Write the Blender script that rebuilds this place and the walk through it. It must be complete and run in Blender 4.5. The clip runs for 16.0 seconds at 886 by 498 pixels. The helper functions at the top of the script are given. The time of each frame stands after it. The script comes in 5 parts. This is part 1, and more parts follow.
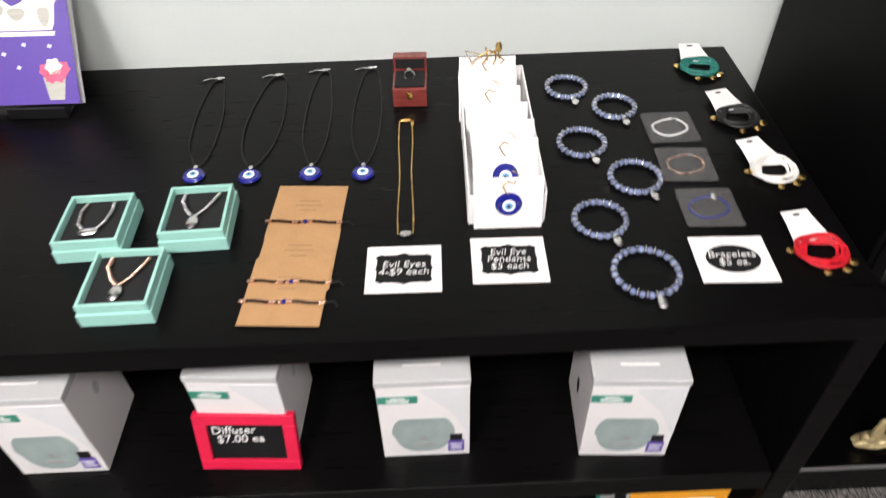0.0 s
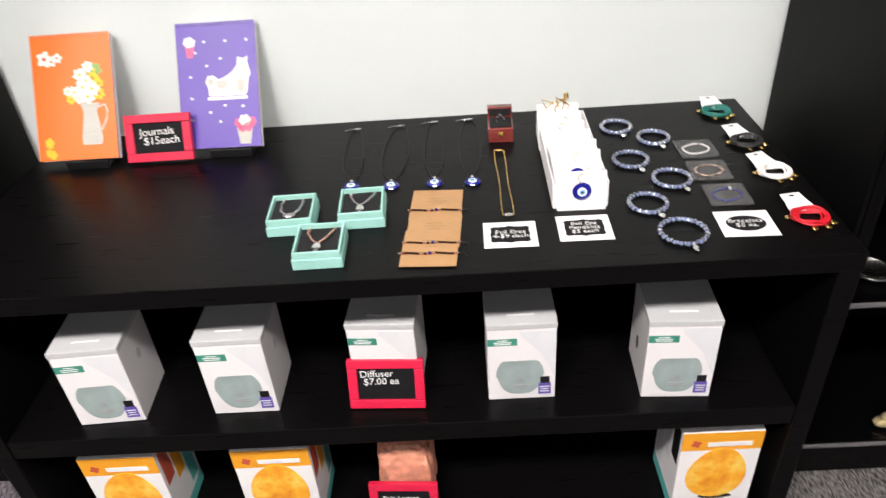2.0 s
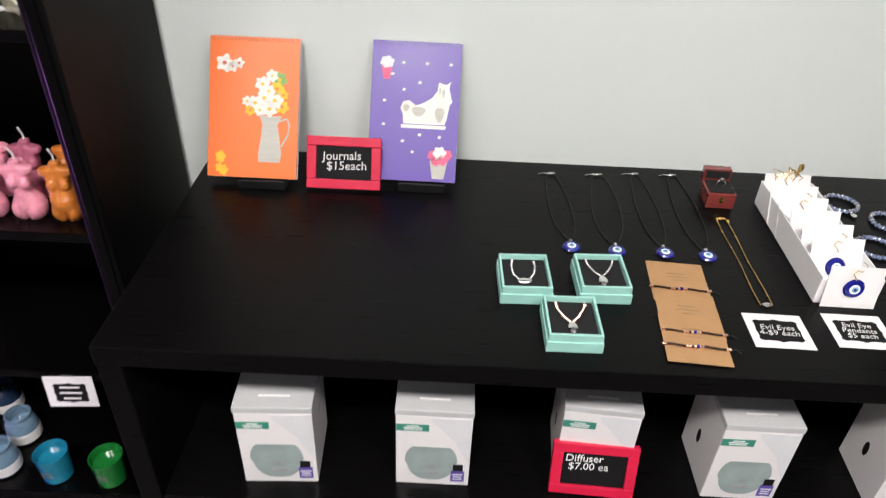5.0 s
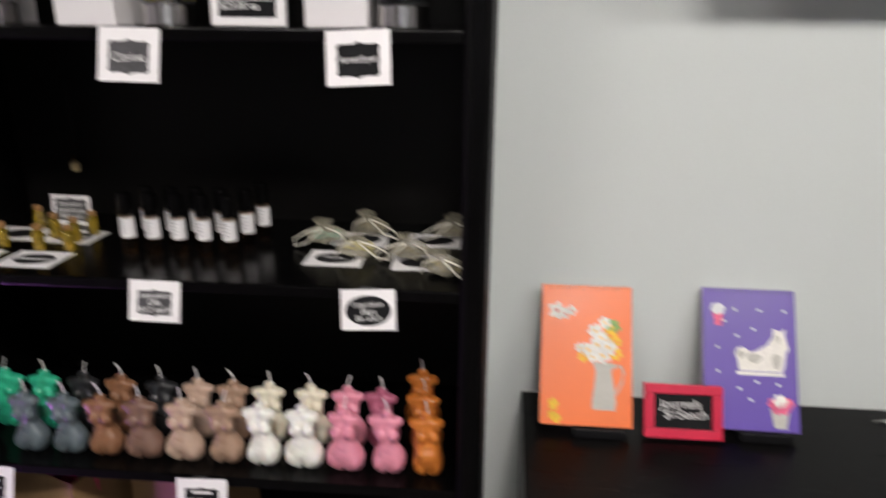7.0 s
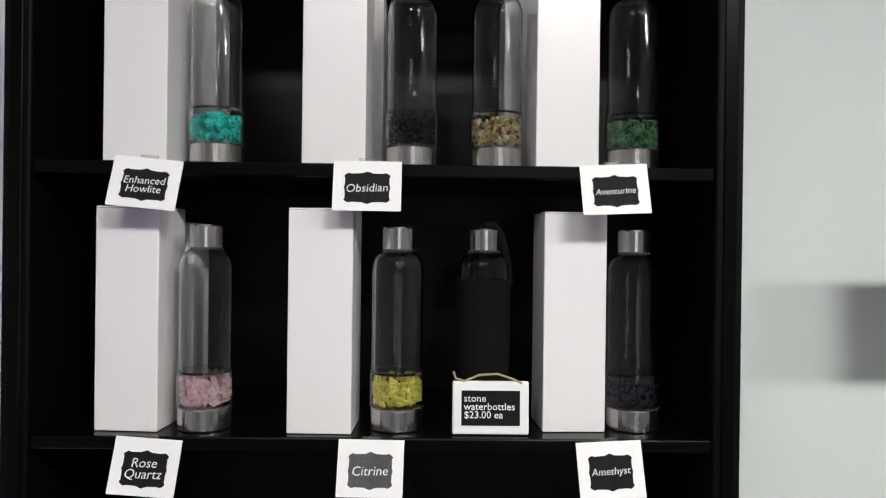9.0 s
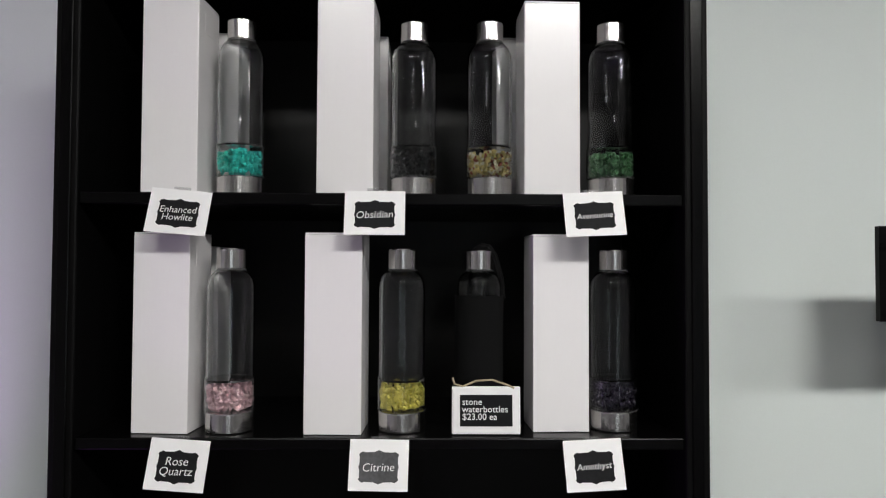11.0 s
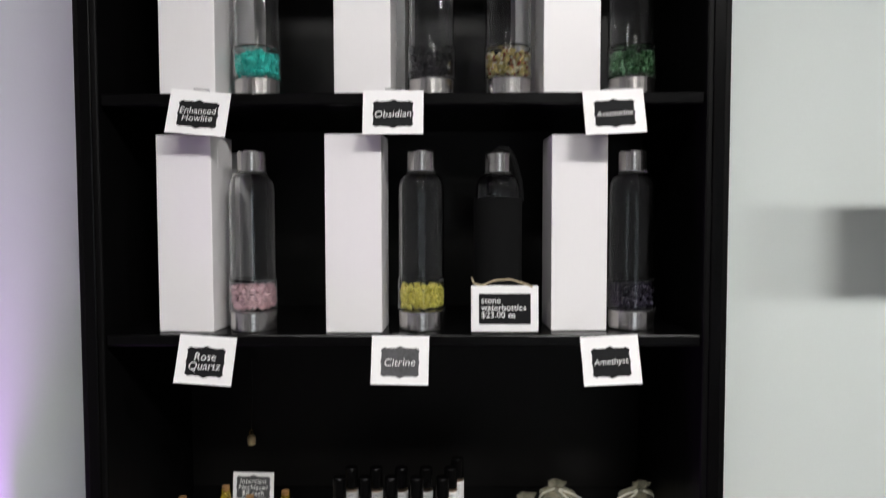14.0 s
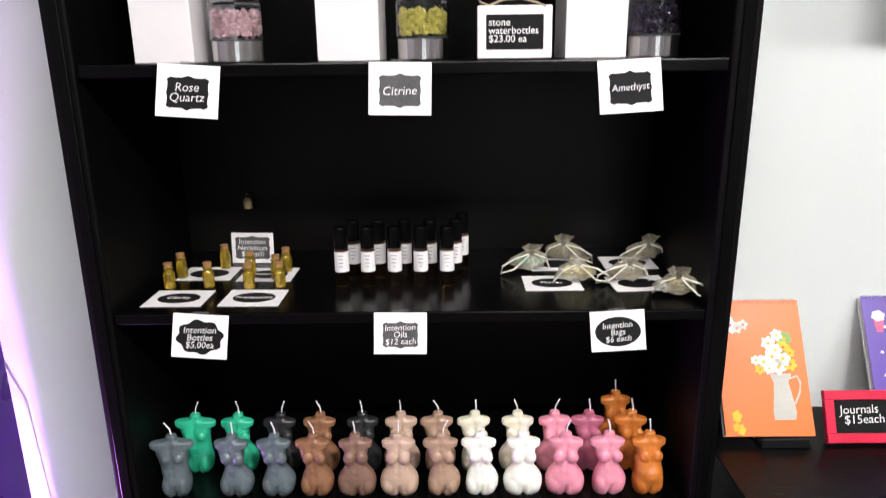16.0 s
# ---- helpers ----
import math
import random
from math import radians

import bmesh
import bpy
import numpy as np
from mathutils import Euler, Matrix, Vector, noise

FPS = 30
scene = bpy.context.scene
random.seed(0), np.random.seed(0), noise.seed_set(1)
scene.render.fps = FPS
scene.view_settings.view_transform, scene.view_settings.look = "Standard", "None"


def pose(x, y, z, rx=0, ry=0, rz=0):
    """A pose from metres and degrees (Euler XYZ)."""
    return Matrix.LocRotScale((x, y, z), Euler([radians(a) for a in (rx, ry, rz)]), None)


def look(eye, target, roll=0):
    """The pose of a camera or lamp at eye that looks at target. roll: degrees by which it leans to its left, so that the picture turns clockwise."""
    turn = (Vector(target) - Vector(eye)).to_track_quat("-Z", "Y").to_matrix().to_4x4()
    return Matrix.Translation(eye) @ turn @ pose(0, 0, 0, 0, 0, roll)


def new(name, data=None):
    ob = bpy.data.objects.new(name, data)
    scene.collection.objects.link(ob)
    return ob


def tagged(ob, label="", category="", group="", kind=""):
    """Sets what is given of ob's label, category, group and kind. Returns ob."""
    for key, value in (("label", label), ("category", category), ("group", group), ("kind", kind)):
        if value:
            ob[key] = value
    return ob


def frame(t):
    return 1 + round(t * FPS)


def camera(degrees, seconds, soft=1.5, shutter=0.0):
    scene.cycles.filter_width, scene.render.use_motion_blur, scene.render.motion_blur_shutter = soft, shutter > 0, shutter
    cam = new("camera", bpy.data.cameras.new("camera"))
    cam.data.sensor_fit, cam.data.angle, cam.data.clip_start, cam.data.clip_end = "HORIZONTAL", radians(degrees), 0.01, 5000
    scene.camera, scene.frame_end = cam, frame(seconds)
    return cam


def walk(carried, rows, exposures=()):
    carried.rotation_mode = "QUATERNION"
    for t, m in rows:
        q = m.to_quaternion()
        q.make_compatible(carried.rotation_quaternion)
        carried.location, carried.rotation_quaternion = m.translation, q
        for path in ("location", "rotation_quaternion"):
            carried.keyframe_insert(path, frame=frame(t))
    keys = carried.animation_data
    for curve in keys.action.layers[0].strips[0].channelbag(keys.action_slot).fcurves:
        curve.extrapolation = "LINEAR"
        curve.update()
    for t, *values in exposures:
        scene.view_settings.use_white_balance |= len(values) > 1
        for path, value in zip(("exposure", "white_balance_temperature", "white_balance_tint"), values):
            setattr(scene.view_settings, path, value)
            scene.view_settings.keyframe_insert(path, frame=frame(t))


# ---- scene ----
cam = camera(64.1, 16.0, soft=1.2, shutter=0.4)
PATH = [
    (0, (0.001, 0.235, 1.355), (0.025, 1.674, -0.034), -1.7),
    (0.5, (-0.09, 0.059, 1.361), (0.011, 1.517, -0.004), -2.9),
    (1, (-0.166, -0.067, 1.379), (-0.016, 1.433, 0.065), -2.2),
    (1.2, (-0.165, -0.096, 1.378), (-0.009, 1.424, 0.088), -1.6),
    (1.5, (-0.16, -0.117, 1.398), (-0.067, 1.409, 0.108), -2.0),
    (2, (-0.11, -0.169, 1.419), (-0.177, 1.478, 0.286), -4.5),
    (2.5, (-0.124, -0.218, 1.424), (-0.293, 1.451, 0.335), -4.0),
    (3, (-0.224, -0.197, 1.451), (-0.384, 1.451, 0.328), -5.0),
    (3.5, (-0.402, -0.148, 1.458), (-0.65, 1.446, 0.276), -9.5),
    (4, (-0.52, -0.152, 1.474), (-0.735, 1.506, 0.376), -3.4),
    (4.2, (-0.521, -0.127, 1.456), (-0.719, 1.474, 0.273), -0.4),
    (6.3, (-0.802, 0.115, 1.48), (-0.615, 1.862, 0.524), 1.2),
    (6.5, (-0.91, 0.084, 1.494), (-0.715, 1.862, 0.599), 1.6),
    (7, (-1.082, 0.021, 1.499), (-1.247, 1.909, 0.862), 0.5),
    (7.5, (-1.238, 0.066, 1.537), (-1.577, 1.99, 1.109), -2.2),
    (8, (-1.335, 0.136, 1.633), (-1.697, 2.068, 1.264), -1.2),
    (8.5, (-1.424, 0.111, 1.689), (-1.62, 2.097, 1.563), -0.3),
    (9, (-1.513, 0.046, 1.725), (-1.477, 2.046, 1.722), 0.7),
    (11.5, (-1.509, -0.072, 1.718), (-1.484, 1.926, 1.782), 0.1),
    (12, (-1.507, -0.069, 1.721), (-1.496, 1.93, 1.778), 0.3),
    (12.5, (-1.511, -0.076, 1.712), (-1.496, 1.923, 1.786), 0.3),
    (13, (-1.512, -0.073, 1.704), (-1.488, 1.926, 1.755), 0.5),
    (13.5, (-1.514, -0.074, 1.688), (-1.506, 1.926, 1.684), 0.5),
    (14, (-1.512, -0.077, 1.657), (-1.533, 1.921, 1.556), -0.1),
    (14.5, (-1.518, -0.062, 1.581), (-1.577, 1.917, 1.296), -0.5),
    (15, (-1.528, -0.046, 1.53), (-1.584, 1.918, 1.157), -0.6),
    (15.5, (-1.522, -0.031, 1.526), (-1.536, 1.913, 1.053), -0.4),
    (16, (-1.522, -0.022, 1.496), (-1.54, 1.9, 0.943), -0.7),
]
EXPOSURES = [(0, -0.1, 6700, 14), (0.5, 0.0, 6750, 15), (1, 0.15, 6750, 15), (1.5, 0.2, 6750, 15), (2, 0.05, 6750, 15), (2.5, -0.2, 6750, 15), (3, -0.25, 6750, 15), (4, -0.1, 6650, 13), (6.3, -0.78, 6750, 15), (7, -0.8, 6750, 15), (8, -0.45, 6500, 10), (9, -0.7, 6500, 9), (11.5, -0.95, 6500, 9), (13, -0.97, 6500, 9), (14, -0.72, 6500, 10), (15, -0.35, 6500, 14), (16, -0.08, 6550, 15)]
walk(cam, [(t, look(eye, target, roll)) for t, eye, target, roll in PATH], EXPOSURES)

# ---- plan, metres ----
WALL_Y = 1.338                       # face of the wall behind the furniture
TX0, TX1, TY0, TY1, TZ = -1.03, 0.505, 0.715, 1.318, 0.76     # low display table
BX0, BX1, BY0, BY1 = -2.065, -1.103, 0.966, 1.325             # tall bookcase
SHELVES = [0.045, 0.435, 0.768, 1.113, 1.476, 1.834]           # its shelf tops
RX0, RY0 = 0.585, 0.89                                        # second bookcase
MID, LOW = 0.42, 0.085                                        # table's shelf tops

# ---- light ----
world = bpy.data.worlds.new("world")
world.use_nodes = True
world.node_tree.nodes["Background"].inputs[0].default_value = (0.75, 0.8, 0.85, 1)
world.node_tree.nodes["Background"].inputs[1].default_value = 0.02
scene.world = world


def area_lamp(x, y, z, sx, sy, power, colour=(1, 0.97, 0.93), turn=(0, 0, 0)):
    data = bpy.data.lights.new("lamp", "AREA")
    data.shape, data.size, data.size_y, data.energy, data.color = "RECTANGLE", sx, sy, power, colour
    ob = new("lamp", data)
    ob.matrix_basis = pose(x, y, z, *turn)
    return ob


CEILING = 2.93
PANELS = [(-1.95, -0.8, 0.5), (-0.8, -0.8, 1.35), (0.5, -0.8, 0.95), (-0.78, -3.2, 0.25)]
for px, py, k in PANELS:
    area_lamp(px, py, CEILING - 0.035, 0.62, 0.28, 62 * k, (1.0, 0.985, 0.955))
# violet strip light behind the purple stand beside the bookcase
area_lamp(-2.6, 0.8, 0.3, 0.2, 0.5, 30.0, (0.66, 0.24, 1.0), (104, 0, -20))

# ---- materials ----
def material(name, colour, rough=0.5, metal=0.0, vary=0.12, scale=30.0, bump=0.05, fine=220.0, coat=0.0, stretch=(1, 1, 1), rvary=0.12, spec=0.5, sub=0.0):
    m = bpy.data.materials.new(name)
    m.use_nodes = True
    nt = m.node_tree
    b = nt.nodes["Principled BSDF"]
    co = nt.nodes.new("ShaderNodeTexCoord")
    mp = nt.nodes.new("ShaderNodeMapping")
    mp.inputs["Scale"].default_value = stretch
    nt.links.new(co.outputs["Object"], mp.inputs[0])
    n1, n2 = nt.nodes.new("ShaderNodeTexNoise"), nt.nodes.new("ShaderNodeTexNoise")
    n1.inputs["Scale"].default_value, n2.inputs["Scale"].default_value = scale, fine
    n1.inputs["Detail"].default_value, n2.inputs["Detail"].default_value = 5, 4
    for n in (n1, n2):
        nt.links.new(mp.outputs[0], n.inputs["Vector"])
    mix = nt.nodes.new("ShaderNodeMix")
    mix.data_type = "FLOAT"
    mix.inputs[0].default_value = 0.4
    nt.links.new(n1.outputs[0], mix.inputs[2])
    nt.links.new(n2.outputs[0], mix.inputs[3])
    ramp = nt.nodes.new("ShaderNodeValToRGB")
    lo, hi = 1 - vary, 1 + vary
    ramp.color_ramp.elements[0].position, ramp.color_ramp.elements[1].position = 0.3, 0.7
    ramp.color_ramp.elements[0].color = (*[min(1, c * lo) for c in colour], 1)
    ramp.color_ramp.elements[1].color = (*[min(1, c * hi) for c in colour], 1)
    nt.links.new(mix.outputs[0], ramp.inputs[0])
    nt.links.new(ramp.outputs[0], b.inputs["Base Color"])
    mr = nt.nodes.new("ShaderNodeMapRange")
    mr.inputs[3].default_value, mr.inputs[4].default_value = max(0.02, rough - rvary), min(1, rough + rvary)
    nt.links.new(n1.outputs[0], mr.inputs[0])
    nt.links.new(mr.outputs[0], b.inputs["Roughness"])
    b.inputs["Metallic"].default_value = metal
    b.inputs["Specular IOR Level"].default_value = spec
    b.inputs["Coat Weight"].default_value = coat
    b.inputs["Coat Roughness"].default_value = 0.12
    if sub:
        b.inputs["Subsurface Weight"].default_value = sub
        b.inputs["Subsurface Radius"].default_value = (0.01, 0.006, 0.004)
    if bump:
        bp = nt.nodes.new("ShaderNodeBump")
        bp.inputs["Strength"].default_value, bp.inputs["Distance"].default_value = bump, 0.002
        nt.links.new(mix.outputs[0], bp.inputs["Height"])
        nt.links.new(bp.outputs[0], b.inputs["Normal"])
    return m


def glass_material(name, colour, rough=0.02, ior=1.45):
    m = bpy.data.materials.new(name)
    m.use_nodes = True
    b = m.node_tree.nodes["Principled BSDF"]
    b.inputs["Base Color"].default_value = (*colour, 1)
    b.inputs["Roughness"].default_value, b.inputs["IOR"].default_value = rough, ior
    b.inputs["Transmission Weight"].default_value = 1.0
    return m


def thin_material(name, colour, clear, rough):
    """A thin see-through film or gauze: part clear, part coloured."""
    m = bpy.data.materials.new(name)
    m.use_nodes = True
    nt = m.node_tree
    b = nt.nodes["Principled BSDF"]
    b.inputs["Base Color"].default_value = (*colour, 1)
    b.inputs["Roughness"].default_value = rough
    tr, mx = nt.nodes.new("ShaderNodeBsdfTransparent"), nt.nodes.new("ShaderNodeMixShader")
    no = nt.nodes.new("ShaderNodeTexNoise")
    no.inputs["Scale"].default_value = 60
    mr = nt.nodes.new("ShaderNodeMapRange")
    mr.inputs[3].default_value, mr.inputs[4].default_value = clear - 0.12, clear + 0.12
    nt.links.new(no.outputs[0], mr.inputs[0])
    nt.links.new(mr.outputs[0], mx.inputs[0])
    nt.links.new(b.outputs[0], mx.inputs[1])
    nt.links.new(tr.outputs[0], mx.inputs[2])
    nt.links.new(mx.outputs[0], nt.nodes["Material Output"].inputs[0])
    return m


def carpet_material():
    m = material("carpet", (0.09, 0.09, 0.095), 0.95, 0, 0.5, 60, 0.0, 260)
    nt = m.node_tree
    b = nt.nodes["Principled BSDF"]
    co = nt.nodes.new("ShaderNodeTexCoord")
    mp = nt.nodes.new("ShaderNodeMapping")
    mp.inputs["Scale"].default_value = (240, 60, 1)
    nt.links.new(co.outputs["Object"], mp.inputs[0])
    no = nt.nodes.new("ShaderNodeTexNoise")
    no.inputs["Scale"].default_value, no.inputs["Detail"].default_value = 1.0, 2
    nt.links.new(mp.outputs[0], no.inputs["Vector"])
    n2 = nt.nodes.new("ShaderNodeTexNoise")
    n2.inputs["Scale"].default_value = 5
    nt.links.new(co.outputs["Object"], n2.inputs["Vector"])
    ad = nt.nodes.new("ShaderNodeMath")
    ad.operation = "MULTIPLY_ADD"
    ad.inputs[1].default_value = 0.25
    nt.links.new(n2.outputs[0], ad.inputs[0])
    nt.links.new(no.outputs[0], ad.inputs[2])
    ramp = nt.nodes.new("ShaderNodeValToRGB")
    e = ramp.color_ramp.elements
    e[0].position, e[0].color = 0.5, (0.024, 0.022, 0.022, 1)
    e[1].position, e[1].color = 0.8, (0.2, 0.188, 0.182, 1)
    nt.links.new(ad.outputs[0], ramp.inputs[0])
    nt.links.new(ramp.outputs[0], b.inputs["Base Color"])
    bp = nt.nodes.new("ShaderNodeBump")
    bp.inputs["Strength"].default_value, bp.inputs["Distance"].default_value = 0.8, 0.004
    nt.links.new(no.outputs[0], bp.inputs["Height"])
    nt.links.new(bp.outputs[0], b.inputs["Normal"])
    return m


WALL = material("wall_paint", (0.715, 0.765, 0.745), 0.6, 0, 0.02, 3, 0.12, 260)
# for the unseen walls: darkened to lower ambient bounce and reflections
FARWALL = material("bounce_cut_grey", (0.3, 0.3, 0.31), 0.7, 0, 0.05, 3, 0.12, 260)
CEIL = material("ceiling_paint", (0.75, 0.75, 0.74), 0.9, 0, 0.04, 6, 0.3, 120)
CARPET = carpet_material()
BLACK = material("black_stained_wood", (0.0026, 0.0024, 0.0025), 0.3, 0, 0.3, 14, 0.05, 90, 0.0, (1, 12, 12), 0.08, 0.1)
BLACKV = material("black_painted_wood", (0.0016, 0.0015, 0.0016), 0.24, 0, 0.3, 16, 0.005, 120, 0.0, (9, 9, 1), 0.025, 0.15)
BLACKSIDE = material("black_satin_paint", (0.0018, 0.0017, 0.0018), 0.52, 0, 0.3, 16, 0.01, 120, 0.0, (9, 9, 1), 0.05, 0.1)
BLACKBACK = material("black_satin_board", (0.003, 0.0027, 0.0025), 0.4, 0, 0.3, 16, 0.01, 160, 0.0, (9, 9, 1), 0.05, 0.22)
CARD = material("white_card", (0.83, 0.82, 0.82), 0.55, 0, 0.02, 12, 0.04, 300)
GLOSSCARD = material("glossy_white_card", (0.8, 0.78, 0.785), 0.3, 0, 0.012, 5, 0.02, 60, 0.3, (4, 4, 1), 0.05)
GREYCARD = material("pale_grey_card", (0.5, 0.51, 0.52), 0.5, 0, 0.04, 10, 0.03, 200)
CHALK = material("blackboard", (0.009, 0.009, 0.01), 0.6, 0, 0.35, 25, 0.05, 200, spec=0.12)
CHALKGREY = material("worn_blackboard", (0.075, 0.075, 0.078), 0.6, 0, 0.35, 25, 0.05, 200, spec=0.2)
INK = material("chalk_white", (0.82, 0.82, 0.8), 0.8, 0, 0.12, 200, 0.0)
GREYINK = material("grey_print", (0.3, 0.31, 0.31), 0.7, 0, 0.1, 200, 0.0)
REDFRAME = material("red_painted_wood", (0.62, 0.012, 0.055), 0.4, 0, 0.1, 40, 0.06)
TEALBOX = material("mint_paper_box", (0.31, 0.6, 0.53), 0.55, 0, 0.05, 20, 0.04, 260)
VELVET = material("black_velvet", (0.006, 0.006, 0.007), 0.95, 0, 0.3, 90, 0.2)
KRAFT = material("kraft_card", (0.42, 0.235, 0.105), 0.75, 0, 0.12, 25, 0.10, 320)
SILVER = material("silver", (0.75, 0.74, 0.72), 0.22, 1, 0.1, 80, 0.05)
STEEL = material("brushed_steel", (0.72, 0.7, 0.68), 0.2, 1, 0.08, 10, 0.02, 200, 0, (1, 1, 40), 0.05)
GOLD = material("gold", (0.83, 0.56, 0.2), 0.25, 1, 0.1, 80, 0.05)
ROSEGOLD = material("rose_gold", (0.78, 0.5, 0.38), 0.25, 1, 0.1, 80, 0.05)
CORD = material("black_cord", (0.008, 0.008, 0.009), 0.7)
COBALT = glass_material("cobalt_glass", (0.01, 0.02, 0.28), 0.05)
COBALTP = material("cobalt_gloss", (0.008, 0.012, 0.2), 0.08, 0, 0.1, 60, 0.0, 100, 0.6, (1, 1, 1), 0.03)
EYEWHITE = material("eye_white", (0.8, 0.84, 0.88), 0.15, 0, 0.02, 60, 0)
EYEBLUE = material("eye_blue", (0.16, 0.42, 0.66), 0.15, 0, 0.02, 60, 0)
LAVENDER = material("blue_grey_beads", (0.18, 0.22, 0.38), 0.12, 0, 0.35, 70, 0.0, 150, 0.5, (1, 1, 1), 0.05)
BROWNBEAD = material("dark_brown_beads", (0.03, 0.012, 0.008), 0.2, 0, 0.3, 90, 0)
ROSEWOOD = material("rosewood_lacquer", (0.2, 0.035, 0.03), 0.2, 0, 0.4, 25, 0.05, 120, 0.6, (1, 1, 6), 0.06)
FILM = thin_material("clear_plastic_film", (0.25, 0.25, 0.25), 0.82, 0.12)
GAUZE = thin_material("ivory_gauze", (0.7, 0.66, 0.5), 0.66, 0.6)
RIBBON = material("ivory_ribbon", (0.7, 0.68, 0.58), 0.35)
GREENPRINT = material("green_print", (0.03, 0.24, 0.17), 0.5, 0, 0.05, 30, 0)
VASEPRINT = material("sage_print", (0.3, 0.37, 0.36), 0.5, 0, 0.22, 14, 0.0, 30, 0, (1, 1, 1))
PALEPRINT = material("pale_print", (0.7, 0.71, 0.73), 0.5, 0, 0.05, 14, 0.0)
PURPLEPRINT = material("purple_print", (0.12, 0.08, 0.36), 0.4, 0, 0.1, 60, 0)
DARKPRINT = material("dark_print", (0.006, 0.006, 0.007), 0.4, 0, 0.1, 60, 0)
SLATEPRINT = material("slate_print", (0.05, 0.06, 0.085), 0.35, 0, 0.25, 20, 0)
AMBERPRINT = material("amber_print", (0.85, 0.36, 0.02), 0.45, 0, 0.05, 20, 0)
EGGPRINT = material("glowing_salt_print", (0.92, 0.4, 0.035), 0.5, 0, 0.35, 15, 0.0, 40, 0, (1, 1, 1))
egg_ramp = [n for n in EGGPRINT.node_tree.nodes if n.type == "VALTORGB"][0].color_ramp
egg_ramp.elements[0].position, egg_ramp.elements[1].position = 0.36, 0.64
egg_ramp.elements[0].color, egg_ramp.elements[1].color = (0.8, 0.24, 0.015, 1), (0.98, 0.68, 0.13, 1)
egg_mid = egg_ramp.elements.new(0.5)
egg_mid.color = (0.93, 0.42, 0.03, 1)
AQUAPRINT = material("aqua_print", (0.1, 0.5, 0.46), 0.45, 0, 0.08, 20, 0)
REDPRINT = material("brick_red_print", (0.55, 0.09, 0.05), 0.45, 0, 0.1, 20, 0)
SALT = material("pink_rock_salt", (0.72, 0.3, 0.2), 0.38, 0, 0.45, 22, 0.35, 70, 0, (1, 1, 1), 0.15, 0.5, 0.25)
ORANGE = material("orange_cover", (0.86, 0.16, 0.015), 0.4, 0, 0.05, 6, 0.02)
VIOLET = material("violet_cover", (0.1, 0.045, 0.36), 0.4, 0, 0.08, 6, 0.02)
PAPER = material("paper_edge", (0.72, 0.7, 0.72), 0.8, 0, 0.08, 60, 0.1, 400, 0, (1, 1, 12))
PETAL = material("white_petals", (0.82, 0.8, 0.74), 0.6, 0, 0.18, 60, 0)
YELLOWP = material("yellow_petals", (0.85, 0.5, 0.03), 0.6, 0, 0.2, 60, 0)
LEAFP = material("green_leaf_print", (0.25, 0.42, 0.12), 0.6, 0, 0.2, 60, 0)
JUG = material("jug_grey_print", (0.5, 0.49, 0.44), 0.6, 0, 0.12, 30, 0, 100, 0, (1, 1, 8))
PINKP = material("pink_print", (0.78, 0.13, 0.25), 0.6, 0, 0.35, 60, 0)
PAPERBAG = material("brown_paper", (0.27, 0.165, 0.075), 0.75, 0, 0.1, 18, 0.25, 120)
TISSUE = material("yellow_tissue", (0.6, 0.55, 0.06), 0.6, 0, 0.25, 30, 0.2)
PINKTISSUE = material("pink_tissue", (0.75, 0.03, 0.2), 0.6, 0, 0.2, 30, 0.2)
TWINE = material("jute_twine", (0.38, 0.31, 0.2), 0.9, 0, 0.3, 300, 0.3)
CORKM = material("cork", (0.3, 0.16, 0.06), 0.85, 0, 0.35, 200, 0.3)
AMBERGLASS = material("amber_oil", (0.55, 0.38, 0.03), 0.05, 0, 0.75, 160, 0, 60, 0.7, (1, 1, 1), 0.02)
AMBERGLASS.node_tree.nodes["Principled BSDF"].inputs["Transmission Weight"].default_value = 0.7
HERBS = material("dried_herbs", (0.3, 0.25, 0.12), 0.8, 0, 0.7, 180, 0.4)
GLASS = glass_material("clear_glass", (0.97, 0.98, 0.98), 0.01, 1.33)
GLASSB = glass_material("dark_oil_glass", (0.5, 0.3, 0.16), 0.04)
NEOPRENE = material("black_neoprene", (0.0035, 0.0035, 0.0037), 0.9, 0, 0.15, 200, 0.1, 220, 0, (1, 1, 1), 0.08, 0.15)
BRONZE = material("antique_gold_resin", (0.55, 0.44, 0.24), 0.4, 0.35, 0.4, 60, 0.2)
PURPLESTAND = material("purple_lacquer", (0.1, 0.012, 0.36), 0.3, 0, 0.2, 10, 0.02)
GREYSTRIP = material("grey_plastic_strip", (0.16, 0.155, 0.16), 0.35, 0, 0.15, 30, 0.02)
LAMPWHITE = bpy.data.materials.new("lamp_diffuser")
LAMPWHITE.use_nodes = True
_b = LAMPWHITE.node_tree.nodes["Principled BSDF"]
_b.inputs["Base Color"].default_value = (0.9, 0.9, 0.88, 1)
_b.inputs["Emission Color"].default_value = (1, 0.985, 0.955, 1)
_b.inputs["Emission Strength"].default_value = 14


DAYLIGHT = bpy.data.materials.new("daylight")
DAYLIGHT.use_nodes = True
_b = DAYLIGHT.node_tree.nodes["Principled BSDF"]
_b.inputs["Emission Color"].default_value = (0.85, 0.93, 1, 1)
_b.inputs["Emission Strength"].default_value = 1.5


